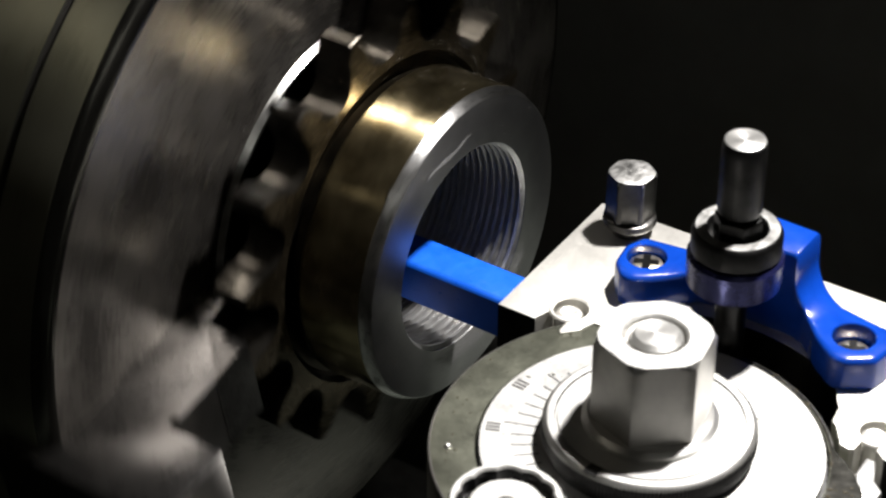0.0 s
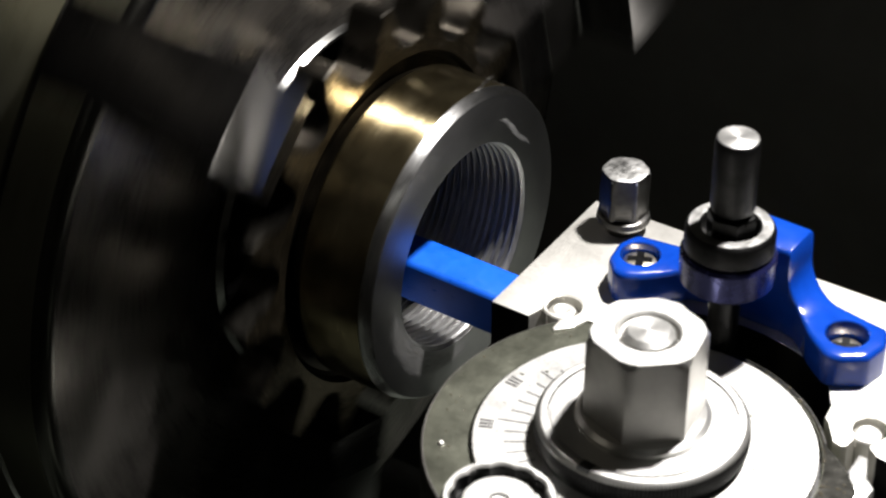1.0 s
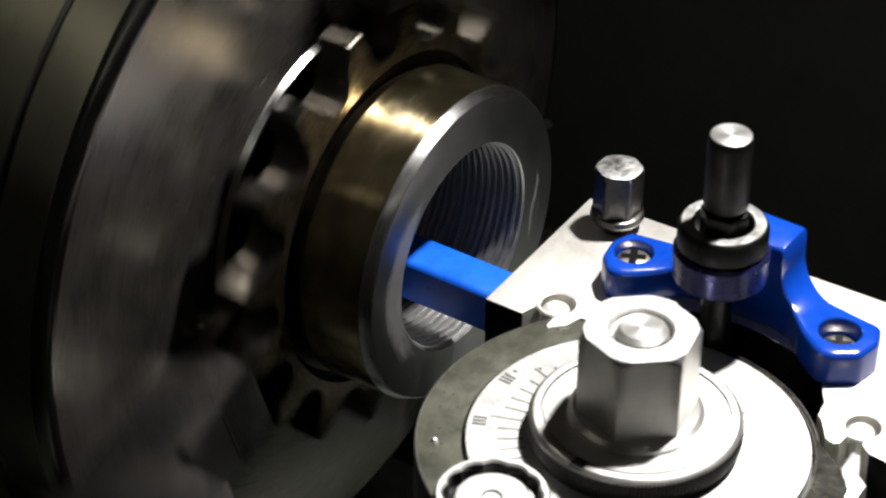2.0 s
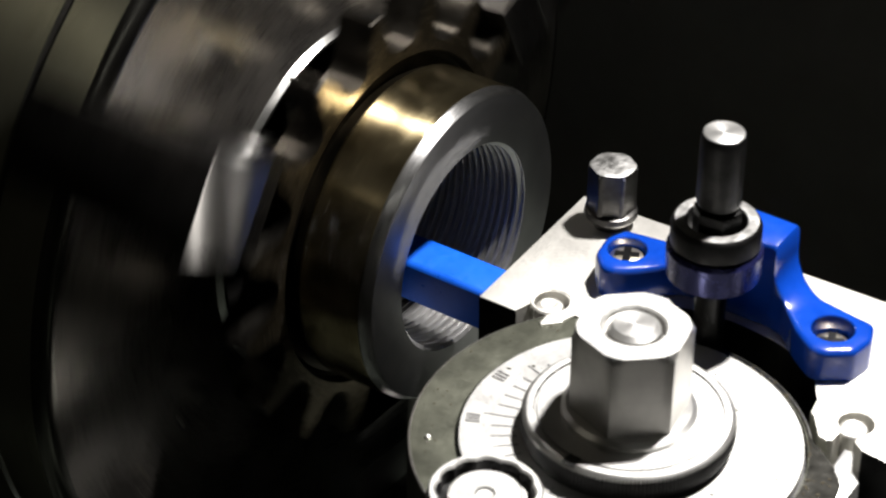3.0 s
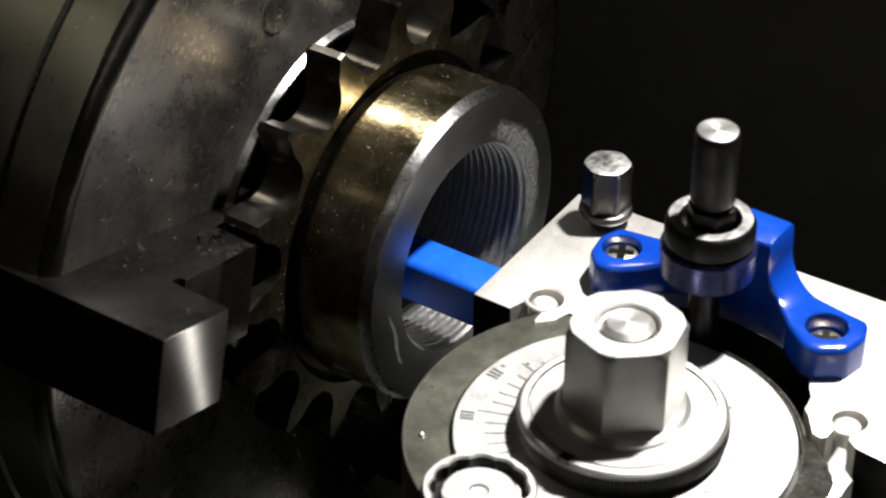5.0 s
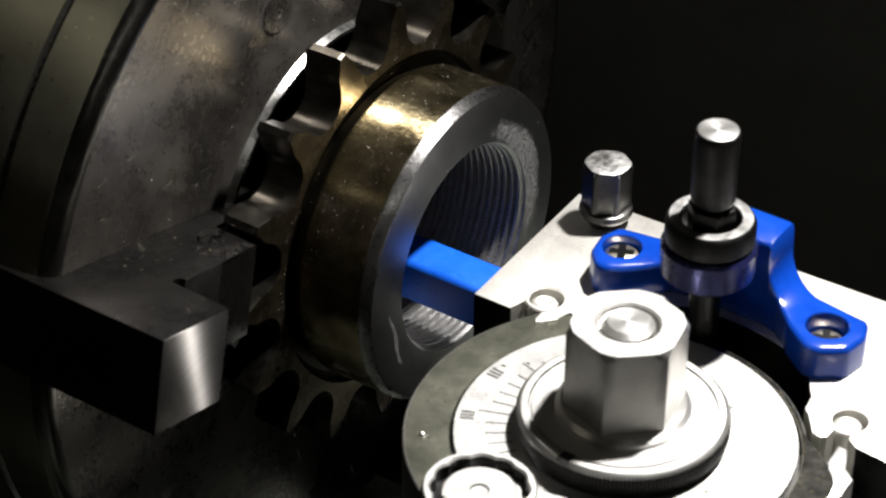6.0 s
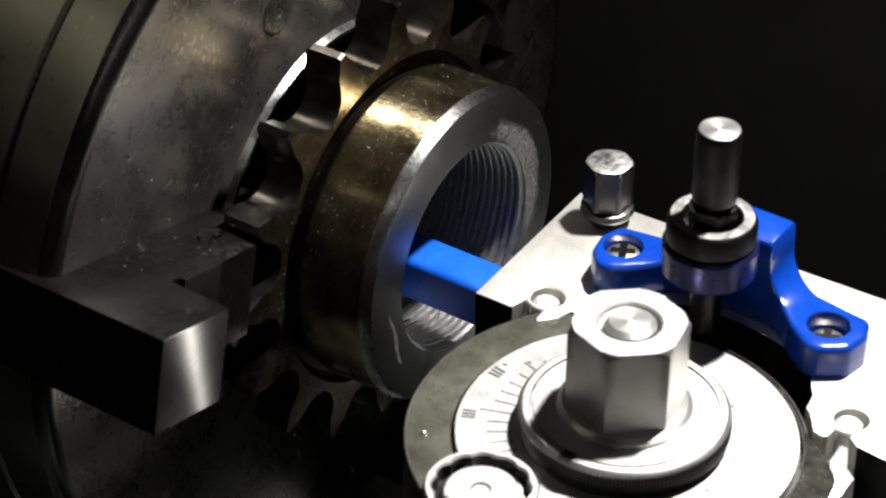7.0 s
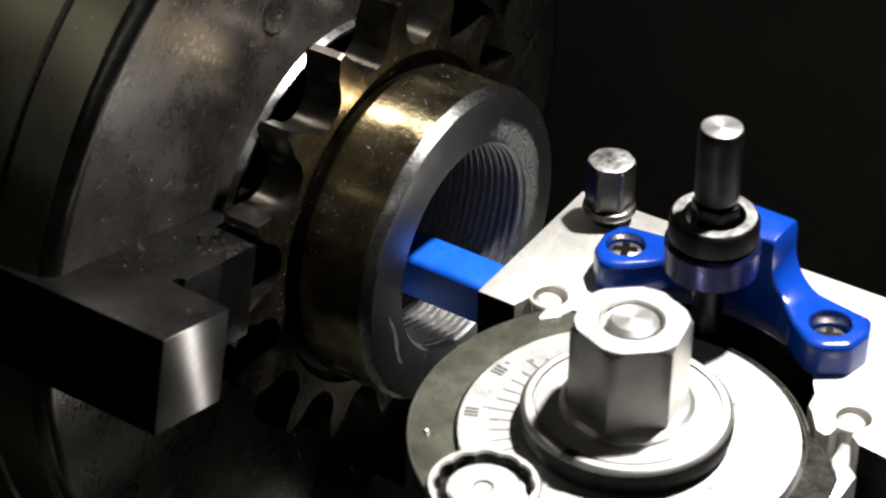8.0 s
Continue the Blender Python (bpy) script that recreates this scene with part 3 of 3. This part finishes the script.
            part("dial_mark", prism(pts, 18.5, 18.56), INK_AND_SHADE, post)

    def knurl(i, k, r):
        return r - 0.30 if (i % 2 and k in (2, 3, 4, 5, 6)) else r

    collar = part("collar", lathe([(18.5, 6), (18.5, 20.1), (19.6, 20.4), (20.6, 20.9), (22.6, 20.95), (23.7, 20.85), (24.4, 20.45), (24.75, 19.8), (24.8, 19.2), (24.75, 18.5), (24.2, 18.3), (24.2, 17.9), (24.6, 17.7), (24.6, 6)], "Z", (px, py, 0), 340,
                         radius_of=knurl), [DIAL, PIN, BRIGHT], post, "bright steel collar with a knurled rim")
    # sides and groove in dark steel, the shade below the rim painted in
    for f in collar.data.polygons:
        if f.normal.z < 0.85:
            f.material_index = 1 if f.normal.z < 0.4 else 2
    na = math.degrees(math.atan2(-70.5 - py, 73.5 - px))
    notch = [(px + r * math.cos(radians(na + d)), py + r * math.sin(radians(na + d))) for r, d in ((17.9, -4.2), (20.6, -3.8), (20.6, 3.8), (17.9, 4.2))]
    # black block laid in the collar for the shade of a notch
    part("collar_notch", prism(notch, 24.3, 24.9), OXIDE_AND_SHADE, post, "small notch in the collar, its shade painted black")
    lug = [(px + (reach(a) - 0.5) * math.cos(radians(a)), py + (reach(a) - 0.5) * math.sin(radians(a))) for a in range(-48, 94, 3)] + arc(px + 0.8, py, 34.5, 93, -48, 40)
    part("oily_segment", prism(lug, 17.5, 17.72, 0.08), RIM, post, "dark oily segment of the post top")
    part("washer", lathe([(24.65, 6), (24.65, 13.2), (25.6, 13.2), (26.4, 12.2), (26.4, 6)], "Z", (px, py, 0), 96), BRIGHT, post)
    # hexagon nut with chamfered crown
    nut = [(px + 11.9 * math.cos(radians(-79 + 60 * k)), py + 11.9 * math.sin(radians(-79 + 60 * k))) for k in range(6)]
    bm = bmesh.new()
    low, high = 26.4, 45.0
    n = 72
    rings = []
    for z, crown in ((low, 11.9), (low + 0.1, 11.9), (high - 1.5, 11.9), (high - 0.8, 11.5), (high, 10.9), (high, 6.5), (high - 0.5, 6.05), (high - 3.0, 5.95), (high - 3.0, 5.0)):
        ring = []
        for i in range(n):
            a = -79 + 360.0 * i / n
            flat = 10.3 / math.cos(radians((a + 79) % 60 - 30))
            r = min(flat, crown)
            ring.append(bm.verts.new((px + r * math.cos(radians(a)), py + r * math.sin(radians(a)), z)))
        rings.append(ring)
    for a, b in zip(rings, rings[1:]):
        for i in range(n):
            j = (i + 1) % n
            bm.faces.new((a[i], a[j], b[j], b[i]))
    bm.faces.new(rings[-1])
    bm.faces.new(list(reversed(rings[0])))
    crown = part("hexagon_nut", bm, [NUT, DIAL], post, "large steel hexagon nut, lamplight painted on its top", angle=24)
    # upward faces in paler satin steel, lamplight put into their colour
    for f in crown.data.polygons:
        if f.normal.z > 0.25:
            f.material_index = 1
    part("stud_end", lathe([(40, 0), (45.5, 0), (45.5, 4.1), (44.6, 5.2), (40, 5.2)], "Z", (px, py, 0), 64), BRIGHT, post, "turned end of the clamping stud")
    # eccentric bolt with a twelve-point socket
    bx, by = 62.6, -87.3
    def scallop(i, k, r):
        return r + 0.55 * abs(math.cos(6 * 2 * math.pi * i / 144)) if k in (0, 4, 5) else r

    rim = part("bolt_rim", lathe([(17.6, 8.7), (17.6, 11.0), (20.6, 11.0), (21.4, 10.5), (21.4, 9.3), (20.9, 8.9)], "Z", (bx, by, 0), 144, radius_of=scallop), [DIAL, OXIDE_AND_SHADE], post)
    part("bolt_socket", lathe([(17.6, 0), (18.0, 0), (18.0, 9.6), (17.6, 9.6)], "Z", (bx, by, 0), 72), OXIDE_AND_SHADE, post)
    top = part("bolt_head", lathe([(17.9, 0), (19.8, 0), (20.0, 1.6), (20.6, 2.0), (20.6, 6.6), (20.2, 7.1), (17.9, 7.2)], "Z", (bx, by, 0), 96), [DIAL, OXIDE_AND_SHADE], post, "round steel bolt head")
    # facing walls of the socket painted black for the shade between them
    for f in list(rim.data.polygons) + list(top.data.polygons):
        inward = math.hypot(f.center.x + post.location.x - bx * 0.001, f.center.y + post.location.y - by * 0.001) < 0.0103
        if abs(f.normal.z) < 0.5 and inward:
            f.material_index = 1
    rng = random.Random(3)
    spots = []
    for _ in range(70):
        a, r = radians(rng.choice((rng.uniform(-60, 14), rng.uniform(140, 250)))), rng.uniform(35.5, 41.5)
        spots.append(((px + r * math.cos(a), py + r * math.sin(a), 17.72 if -48 < math.degrees(a) < 36 else 17.6), (0, 0, 1), 0.08 + 0.26 * rng.random() ** 2))
    for _ in range(46):
        a, r = radians(rng.uniform(-30, 20)), rng.uniform(35.5, 40.5)
        spots.append(((px + r * math.cos(a), py + r * math.sin(a), 17.72), (0, 0, 1), rng.uniform(0.2, 0.48)))
    for _ in range(30):
        a, r = radians(rng.uniform(20, 75)), rng.uniform(34.8, 35.6)
        spots.append(((px + r * math.cos(a), py + r * math.sin(a), 17.72), (0, 0, 1), rng.uniform(0.12, 0.35)))
    for _ in range(110):
        a, r = radians(rng.uniform(-110, 30)), rng.uniform(21.5, 33.5)
        spots.append(((px + 0.8 + r * math.cos(a), py + r * math.sin(a), 18.5), (0, 0, 1), 0.05 + 0.13 * rng.random() ** 2))
    grime = bmesh.new()
    for _ in range(90):
        a, r = radians(rng.uniform(-120, 215)), rng.choice((rng.uniform(21.4, 23.0), rng.uniform(24, 33)))
        x, y, way = px + 0.8 + r * math.cos(a), py + r * math.sin(a), rng.uniform(0, 6.3)
        size = 0.10 + 0.45 * rng.random() ** 3
        fan = [grime.verts.new((x + size * rng.uniform(0.5, 1.2) * math.cos(way + k * 1.05) * 1.6, y + size * rng.uniform(0.5, 1.2) * math.sin(way + k * 1.05), 18.53 + 0.05 * (k % 2))) for k in range(6)]
        grime.faces.new(fan)
    tagged(part("grime", grime, GREY, post, "specks of grey grime on the dial", angle=180), kind="stuff")
    drops("oil_spray", post, spots, "drops of oil on the grey post body")
    # toothed rear of the post, in the gap to the holder
    for k in range(15):
        a = 36 + 108 * k / 14
        tooth = [(px + r * math.cos(radians(a + d)), py + r * math.sin(radians(a + d))) for r, d in ((reach(a) - 0.4, -2.2), (reach(a) + 2.4, 0.0), (reach(a) - 0.4, 2.2))]
        part("clamping_tooth", prism(tooth, -35, 12.0), OXIDE_AND_SHADE, post)
    return post


def build_slide():
    slide = group("compound_slide", (75, -50, -110), "dark steel compound slide under the tool post", "slide")
    part("top_slide", box(10, 150, -100, 20, -66, -40.2, 2), DARK_STEEL, slide)
    part("cross_slide", box(0, 170, -130, 110, -110, -66.2, 2), CAST, slide)
    part("saddle", box(-30, 220, -140, 140, -176, -110.2, 4), CAST, slide)
    return slide


def build_holder():
    px, py = POST
    holder = group("tool_holder", (75, -12, -22), "bright ground steel tool holder with a blue adjuster bracket", "tool holder")
    mid = 73.75
    h1, h2 = (38.5, -25.8), (109.0, -25.8)
    # outline seen from above: far side, two slotted pockets for the clamp rods, teeth and a hollow towards the post
    pocket = arc(h2[0], h2[1], 3.9, 248, -58, 24)
    right = [(99.4, -23.2), (99.8, -27.6), (101.6, -28.6), (104.4, -33.2), (106.6, -33.6), (107.4, -32.8)] + pocket + [(111.2, -31.0), (113.6, -32.6), (124, -33.4)]
    left = [(34.1, -32.9), (35.0, -28.3)] + arc(h1[0], h1[1], 3.9, 218, -68, 24) + [(40.1, -33.2), (40.9, -34.0), (43.9, -30.5), (44.7, -27.0), (46.5, -27.2), (48.9, -24.5)]
    hollow = [(mid - 24.4 * math.cos(radians(a)), -24.0 + 13.5 * math.sin(radians(a))) for a in range(8, 174, 6)]
    outline = [(23.1, 11.4), (25.0, -33.0)] + left + hollow + right + [(124, 14.9)]
    block = part("block", prism(outline, -22, 18, 0.6, 3, only_top=True), [HOLDER, OXIDE_AND_SHADE], holder, "pale ground steel holder block, shade painted on its near sides")
    # near side faces and hollow painted black for the shade on them
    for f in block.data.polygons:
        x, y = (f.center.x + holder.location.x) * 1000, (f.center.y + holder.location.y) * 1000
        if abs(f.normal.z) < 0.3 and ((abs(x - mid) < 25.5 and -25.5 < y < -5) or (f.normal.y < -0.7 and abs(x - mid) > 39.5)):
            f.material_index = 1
    for x, y in (h1, h2):
        part("clamp_rod", lathe([(-20, 0), (17.0, 0), (17.5, 1.8), (17.2, 2.6), (16.4, 3.1), (-20, 3.1)], "Z", (x - 0.3, y - 0.5, 0), 40), HOLDER, holder, "round steel clamp rod")
        part("pocket_rim", lathe([(17.9, 3.9), (18.25, 4.0), (18.25, 4.5), (17.9, 4.8)], "Z", (x, y, 0), 48), HOLDER, holder)
    claw = [(110.4, -33.6), (112.6, -33.6), (114.4, -39.4), (117.4, -41.0), (117.6, -50.0), (115.8, -50.0), (113.6, -42.6), (111.0, -39.6)]
    part("claw", prism(claw, -10, 17.7, 0.4, 2, only_top=True), BRIGHT, holder, "worn bright steel claw")
    part("claw", prism([(30.5, -43.0), (36.0, -34.2), (41.5, -31.6), (45.5, -33.0), (45.5, -37.0)], -10, 9.0, 0.4, 2, only_top=True), BRIGHT, holder, "worn bright steel claw")
    # square clamping screw with collar
    bx, by = 33.4, 5.6

    def six(flat, i, n):
        return flat / math.cos(radians((360.0 * i / n + 32) % 60 - 30))

    def head(i, k, rr):
        return min(rr, six(4.75, i, 72)) if k in (3, 4, 5, 6, 7) else rr

    screw = part("clamp_screw", lathe([(10, 0), (10, 3.8), (20.6, 3.8), (22.6, 5.5), (27.6, 5.6), (32.2, 5.5), (33.1, 5.0), (33.3, 4.2), (33.3, 0)], "Z", (bx, by, 0), 72, radius_of=head),
         [SCREW, WORN], holder, "dark steel clamping screw with a worn hexagon head, paler on top")
    # upward faces of the head paler than its sides
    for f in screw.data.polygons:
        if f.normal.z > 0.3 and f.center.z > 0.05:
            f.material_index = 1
    part("screw_flange", lathe([(20.4, 3.9), (20.4, 5.6), (21.0, 5.9), (22.2, 5.7), (22.6, 5.0), (22.6, 3.9)], "Z", (bx, by, 0), 48), SCREW, holder)
    # blue bracket: two pierced feet, an arch that swoops up between them and a boss that stands out over the post
    ay, bmid = -9.8, 70.7
    lip = ((-1.5, 0.0), (-0.8, 0.15), (-0.3, 0.5), (0.0, 1.2))

    def near_of(u):
        u = abs(u)
        for (u0, v0), (u1, v1) in zip(((0, -8.2), (8.5, -8.0), (12, -9.0), (15, -11.4), (17.6, -14.0)), ((8.5, -8.0), (12, -9.0), (15, -11.4), (17.6, -14.0), (40, -30.0))):
            if u <= u1:
                return v0 + (v1 - v0) * (u - u0) / (u1 - u0)

    def far_of(u):
        u = abs(u)
        return 2.2 if u < 9.3 else 2.2 - 4.0 * (u - 9.3) / 8.3

    def foot(sign, hx, hy, hr):
        """A foot with a rounded top edge and a countersunk hole through its top, open towards the arch."""
        soft = [(20.6, -16.3), (23.6, -18.3), (26.2, -18.1), (31.2, -14.4), (32.3, -8.5), (30.4, -3.6), (25.0, -2.9)]
        if sign < 0:
            soft = [(x - 2.1 if x > 29 else x - 0.5, y) for x, y in soft]
        pts = [(17.6, near_of(17.6))]
        for k, q in enumerate(soft):
            last, c, nxt = Vector(soft[k - 1] if k else pts[0]), Vector(q), Vector(soft[k + 1] if k < 6 else (17.6, far_of(17.6)))
            u, v = (last - c).normalized(), (nxt - c).normalized()
            for t in (0.0, 0.33, 0.67, 1.0):
                w = c + u * 1.0 * (1 - t) ** 2 + v * 1.0 * t ** 2
                pts.append((w.x, w.y))
        pts.append((17.6, far_of(17.6)))
        b = bmesh.new()
        n = len(pts)
        rings = []
        for z, inset in ((18.1, 0.0),) + tuple((25.5 + h, i) for h, i in lip):
            ring = []
            for k, (x, y) in enumerate(pts):
                to = Vector((24.0 - x, -9.8 - y)) if 0 < k < n - 1 else Vector((0.0, 1.0 if k == 0 else -1.0))
                q = Vector((x, y)) + to.normalized() * inset
                ring.append(b.verts.new((bmid + sign * q.x, q.y, z)))
            rings.append(ring)
        for p0, p1 in zip(rings, rings[1:]):
            for k in range(n - 1):
                b.faces.new((p0[k], p0[k + 1], p1[k + 1], p1[k]))
        holes = []
        for z, r in ((25.5, hr + 0.25), (25.25, hr), (20.4, hr - 0.1)):
            holes.append([b.verts.new((hx + r * math.cos(2 * math.pi * k / 32), hy + r * math.sin(2 * math.pi * k / 32), z)) for k in range(32)])
        for p0, p1 in zip(holes, holes[1:]):
            for k in range(32):
                m2 = (k + 1) % 32
                b.faces.new((p0[k], p0[m2], p1[m2], p1[k]))
        b.faces.new(holes[-1])
        b.edges.new((rings[-1][-1], rings[-1][0]))
        loop = [b.edges.get((rings[-1][k], rings[-1][(k + 1) % n])) for k in range(n)]
        loop += [b.edges.get((holes[0][k], holes[0][(k + 1) % 32])) for k in range(32)]
        bmesh.ops.triangle_fill(b, edges=loop, use_beauty=True)
        return b

    # the arch, section by section from foot to foot
    half = [(0.0, 38.3), (8.3, 38.3), (8.9, 38.15), (9.2, 37.6)]
    half += [(9.3 + 7.5 * (1 - math.sin(radians(v))), 33.0 - 7.5 * math.cos(radians(v))) for v in range(90, 4, -7)] + [(17.6, 25.5)]
    bm = bmesh.new()
    sections = []
    for u, z in [(-u, z) for u, z in reversed(half[1:])] + half:
        y0, y1 = near_of(u), far_of(u)
        row = [(y0, 18.1)] + [(y0 + i, z + h) for h, i in lip] + [(y1 - i, z + h) for h, i in reversed(lip)] + [(y1, 18.1)]
        sections.append([bm.verts.new((bmid + u, y, q)) for y, q in row])
    for p0, p1 in zip(sections, sections[1:]):
        for k in range(len(p0) - 1):
            bm.faces.new((p0[k], p1[k], p1[k + 1], p0[k + 1]))
    join(bm, foot(1, 94.8, ay, 4.4))
    join(bm, foot(-1, 46.6, ay, 4.2))
    bmesh.ops.remove_doubles(bm, verts=bm.verts, dist=0.00002 if max(abs(v.co.x) for v in bm.verts) < 1 else 0.02)
    bmesh.ops.recalc_face_normals(bm, faces=bm.faces)
    bracket = part("adjuster_bracket", bm, BLUE, holder, "glossy blue enamelled bracket screwed on the holder", angle=40)
    for x, up in ((46.6, 1.2), (94.8, -0.5)):
        part("cross_screw", lathe([(20.3, 0), (22.6 + up, 0), (23.0 + up, 1.2), (22.8 + up, 2.8), (22.2 + up, 3.6), (20.3, 3.7)], "Z", (x, ay, 0), 32), BRASS_SCREW, bracket, "steel cross-head screw sunk in its hole")
        # slots laid on as black bars for the shade inside them
        slot = box(x - 2.6, x + 2.6, ay - 0.8, ay + 0.8, 22.3 + up, 23.06 + up)
        slot = join(slot, box(x - 0.8, x + 0.8, ay - 2.6, ay + 2.6, 22.3 + up, 23.07 + up))
        bmesh.ops.rotate(slot, cent=(x, ay, 22.7), matrix=Matrix.Rotation(radians(25), 3, "Z"), verts=slot.verts)
        part("cross_slot", slot, OXIDE_AND_SHADE, bracket)
    # height adjuster: nut and knurled pin
    cx, cy = 70.7, -17.3
    # boss in a darker blue than the bracket
    part("boss", lathe([(33.2, 0), (33.2, 8.6), (34.2, 9.6), (40.2, 9.8), (41.0, 9.2), (41.0, 0)], "Z", (cx, cy, 0), 72), BOSS, bracket, "polished dark blue boss")
    part("adjuster_stud", lathe([(-10, 0), (-10, 3.2), (33.3, 3.2), (33.3, 0)], "Z", (cx, cy, 0), 40), OXIDE_AND_SHADE, holder, "black threaded stud under the boss")
    jam = [(cx + 5.0 * math.cos(radians(12 + 60 * k)), cy + 5.0 * math.sin(radians(12 + 60 * k))) for k in range(6)]
    part("jam_nut", prism(jam, 41.2, 49.6, 0.5, 2, only_top=True), OXIDE_AND_SHADE, holder, "small black hexagon jam nut")
    lock = part("lock_nut", lathe([(41.1, 4), (41.1, 8.4), (41.8, 9.2), (45.6, 9.2), (46.5, 8.8), (46.8, 8.4), (46.8, 6.3), (46.3, 5.9), (41.6, 5.8), (41.6, 4)], "Z", (cx, cy, 0), 72), [PIN, WORN], holder,
         "round steel lock nut with lamplight painted on its top")
    # top face paler than the sides, as lamplight put into the steel
    for f in lock.data.polygons:
        if f.normal.z > 0.8:
            f.material_index = 1

    def knurled(i, k, rr):
        return rr - 0.10 if i % 2 and k in (5, 6) else rr

    part("adjuster_pin", lathe([(38, 0), (38, 2.9), (49.0, 2.9), (50.0, 3.3), (50.8, 4.3), (51.6, 4.55), (64.8, 4.55), (66.2, 4.45), (66.9, 4.2), (67.05, 3.6), (66.8, 0)], "Z", (cx, cy, 0), 96,
                               radius_of=knurled), PIN, holder, "knurled steel height adjuster pin")
    # turned end in brighter steel, so that it reads as lit
    part("pin_top", lathe([(66.9, 0), (66.95, 4.1), (67.2, 4.1), (67.35, 3.6), (67.15, 0)], "Z", (cx, cy, 0), 64), BRIGHT, holder, "bright turned pin end")
    return holder


def build_bar():
    bar = group("boring_bar", (0, -4.4, -12.0), "blue coated boring bar reaching into the threaded bore", "boring bar")
    cy, cz, h = -4.4, -6.4, 5.6
    ring = [q for a, sy, sz in ((0, 1, 1), (90, -1, 1), (180, -1, -1), (270, 1, -1)) for q in arc(cy + sy * (h - 1.7), cz + sz * (h - 1.7), 1.7, a, a + 90, 5)]
    part("shank", prism(ring, -26, 25.4, 0.0, place=lambda u, v, w: (w, u, v)), BLUE_BAR, bar, "bright blue coated shank", angle=14)
    part("cutter_head", prism([(-26, -10.8), (-26, -0.2), (-31, -0.2), (-33, -4.2), (-33, -13.2), (-29, -13.2)], -10, -0.4, 0.4), DARK_STEEL, bar, "dark steel head")
    part("insert", prism([(-33.2, -9.2), (-33.2, -15.2), (-31.2, -17.8), (-29.2, -15.2), (-29.2, -9.2)], -5.0, -1.8, 0.2), CARBIDE, bar, "small coated carbide threading insert")
    return bar


build_room()
build_machine()
CHUCK_THING = build_chuck()
WORK = build_work()
TOOLING = [build_slide(), build_post(), build_holder(), build_bar()]


def motions():
    """The spindle turns and stops; the slide feeds along the bed, then backs the tool off."""
    # shown moments alternate by a short time, as the clip's own rate gives them
    spin = []
    for k in range(39):
        t = k / 10
        s = t - (0.02 if k % 2 else 0.0)
        drift = 0.0 if t < 1.75 else -2.6 * (t - 1.7) / 1.2 if t < 2.95 else -2.6 + 4.0 * (t - 2.95)
        spin.append((t, -1007.5 + 301.3 * s + 1.38 * s * s + drift - REST))
    spin += [(3.9, 0.0), (4.0, 0.0), (8.0, 0.0)]
    for thing in (CHUCK_THING, WORK):
        walk(thing, [(t, pose(0, 0, 0, a, 0, 0)) for t, a in spin])
    feed = [(3.87, 0.0, -1.3), (4.0, 0.0, -1.3), (4.7, 0.0, -1.3), (5.8, 0.0, -1.25), (6.0, 0.0, -1.15), (6.5, 0.05, -0.95),
            (7.0, 0.05, -0.7), (7.5, 0.1, -0.2), (7.8, 0.1, 0.05), (8.0, 0.1, 0.1)]
    rows = [(k / 5, 6.1 * (1 - k / 5 / 3.87), -1.3) for k in range(20)] + feed
    for thing in TOOLING:
        base = thing.location.copy()
        walk(thing, [(t, Matrix.Translation(base + mm((x, y, 0)))) for t, x, y in rows])


motions()
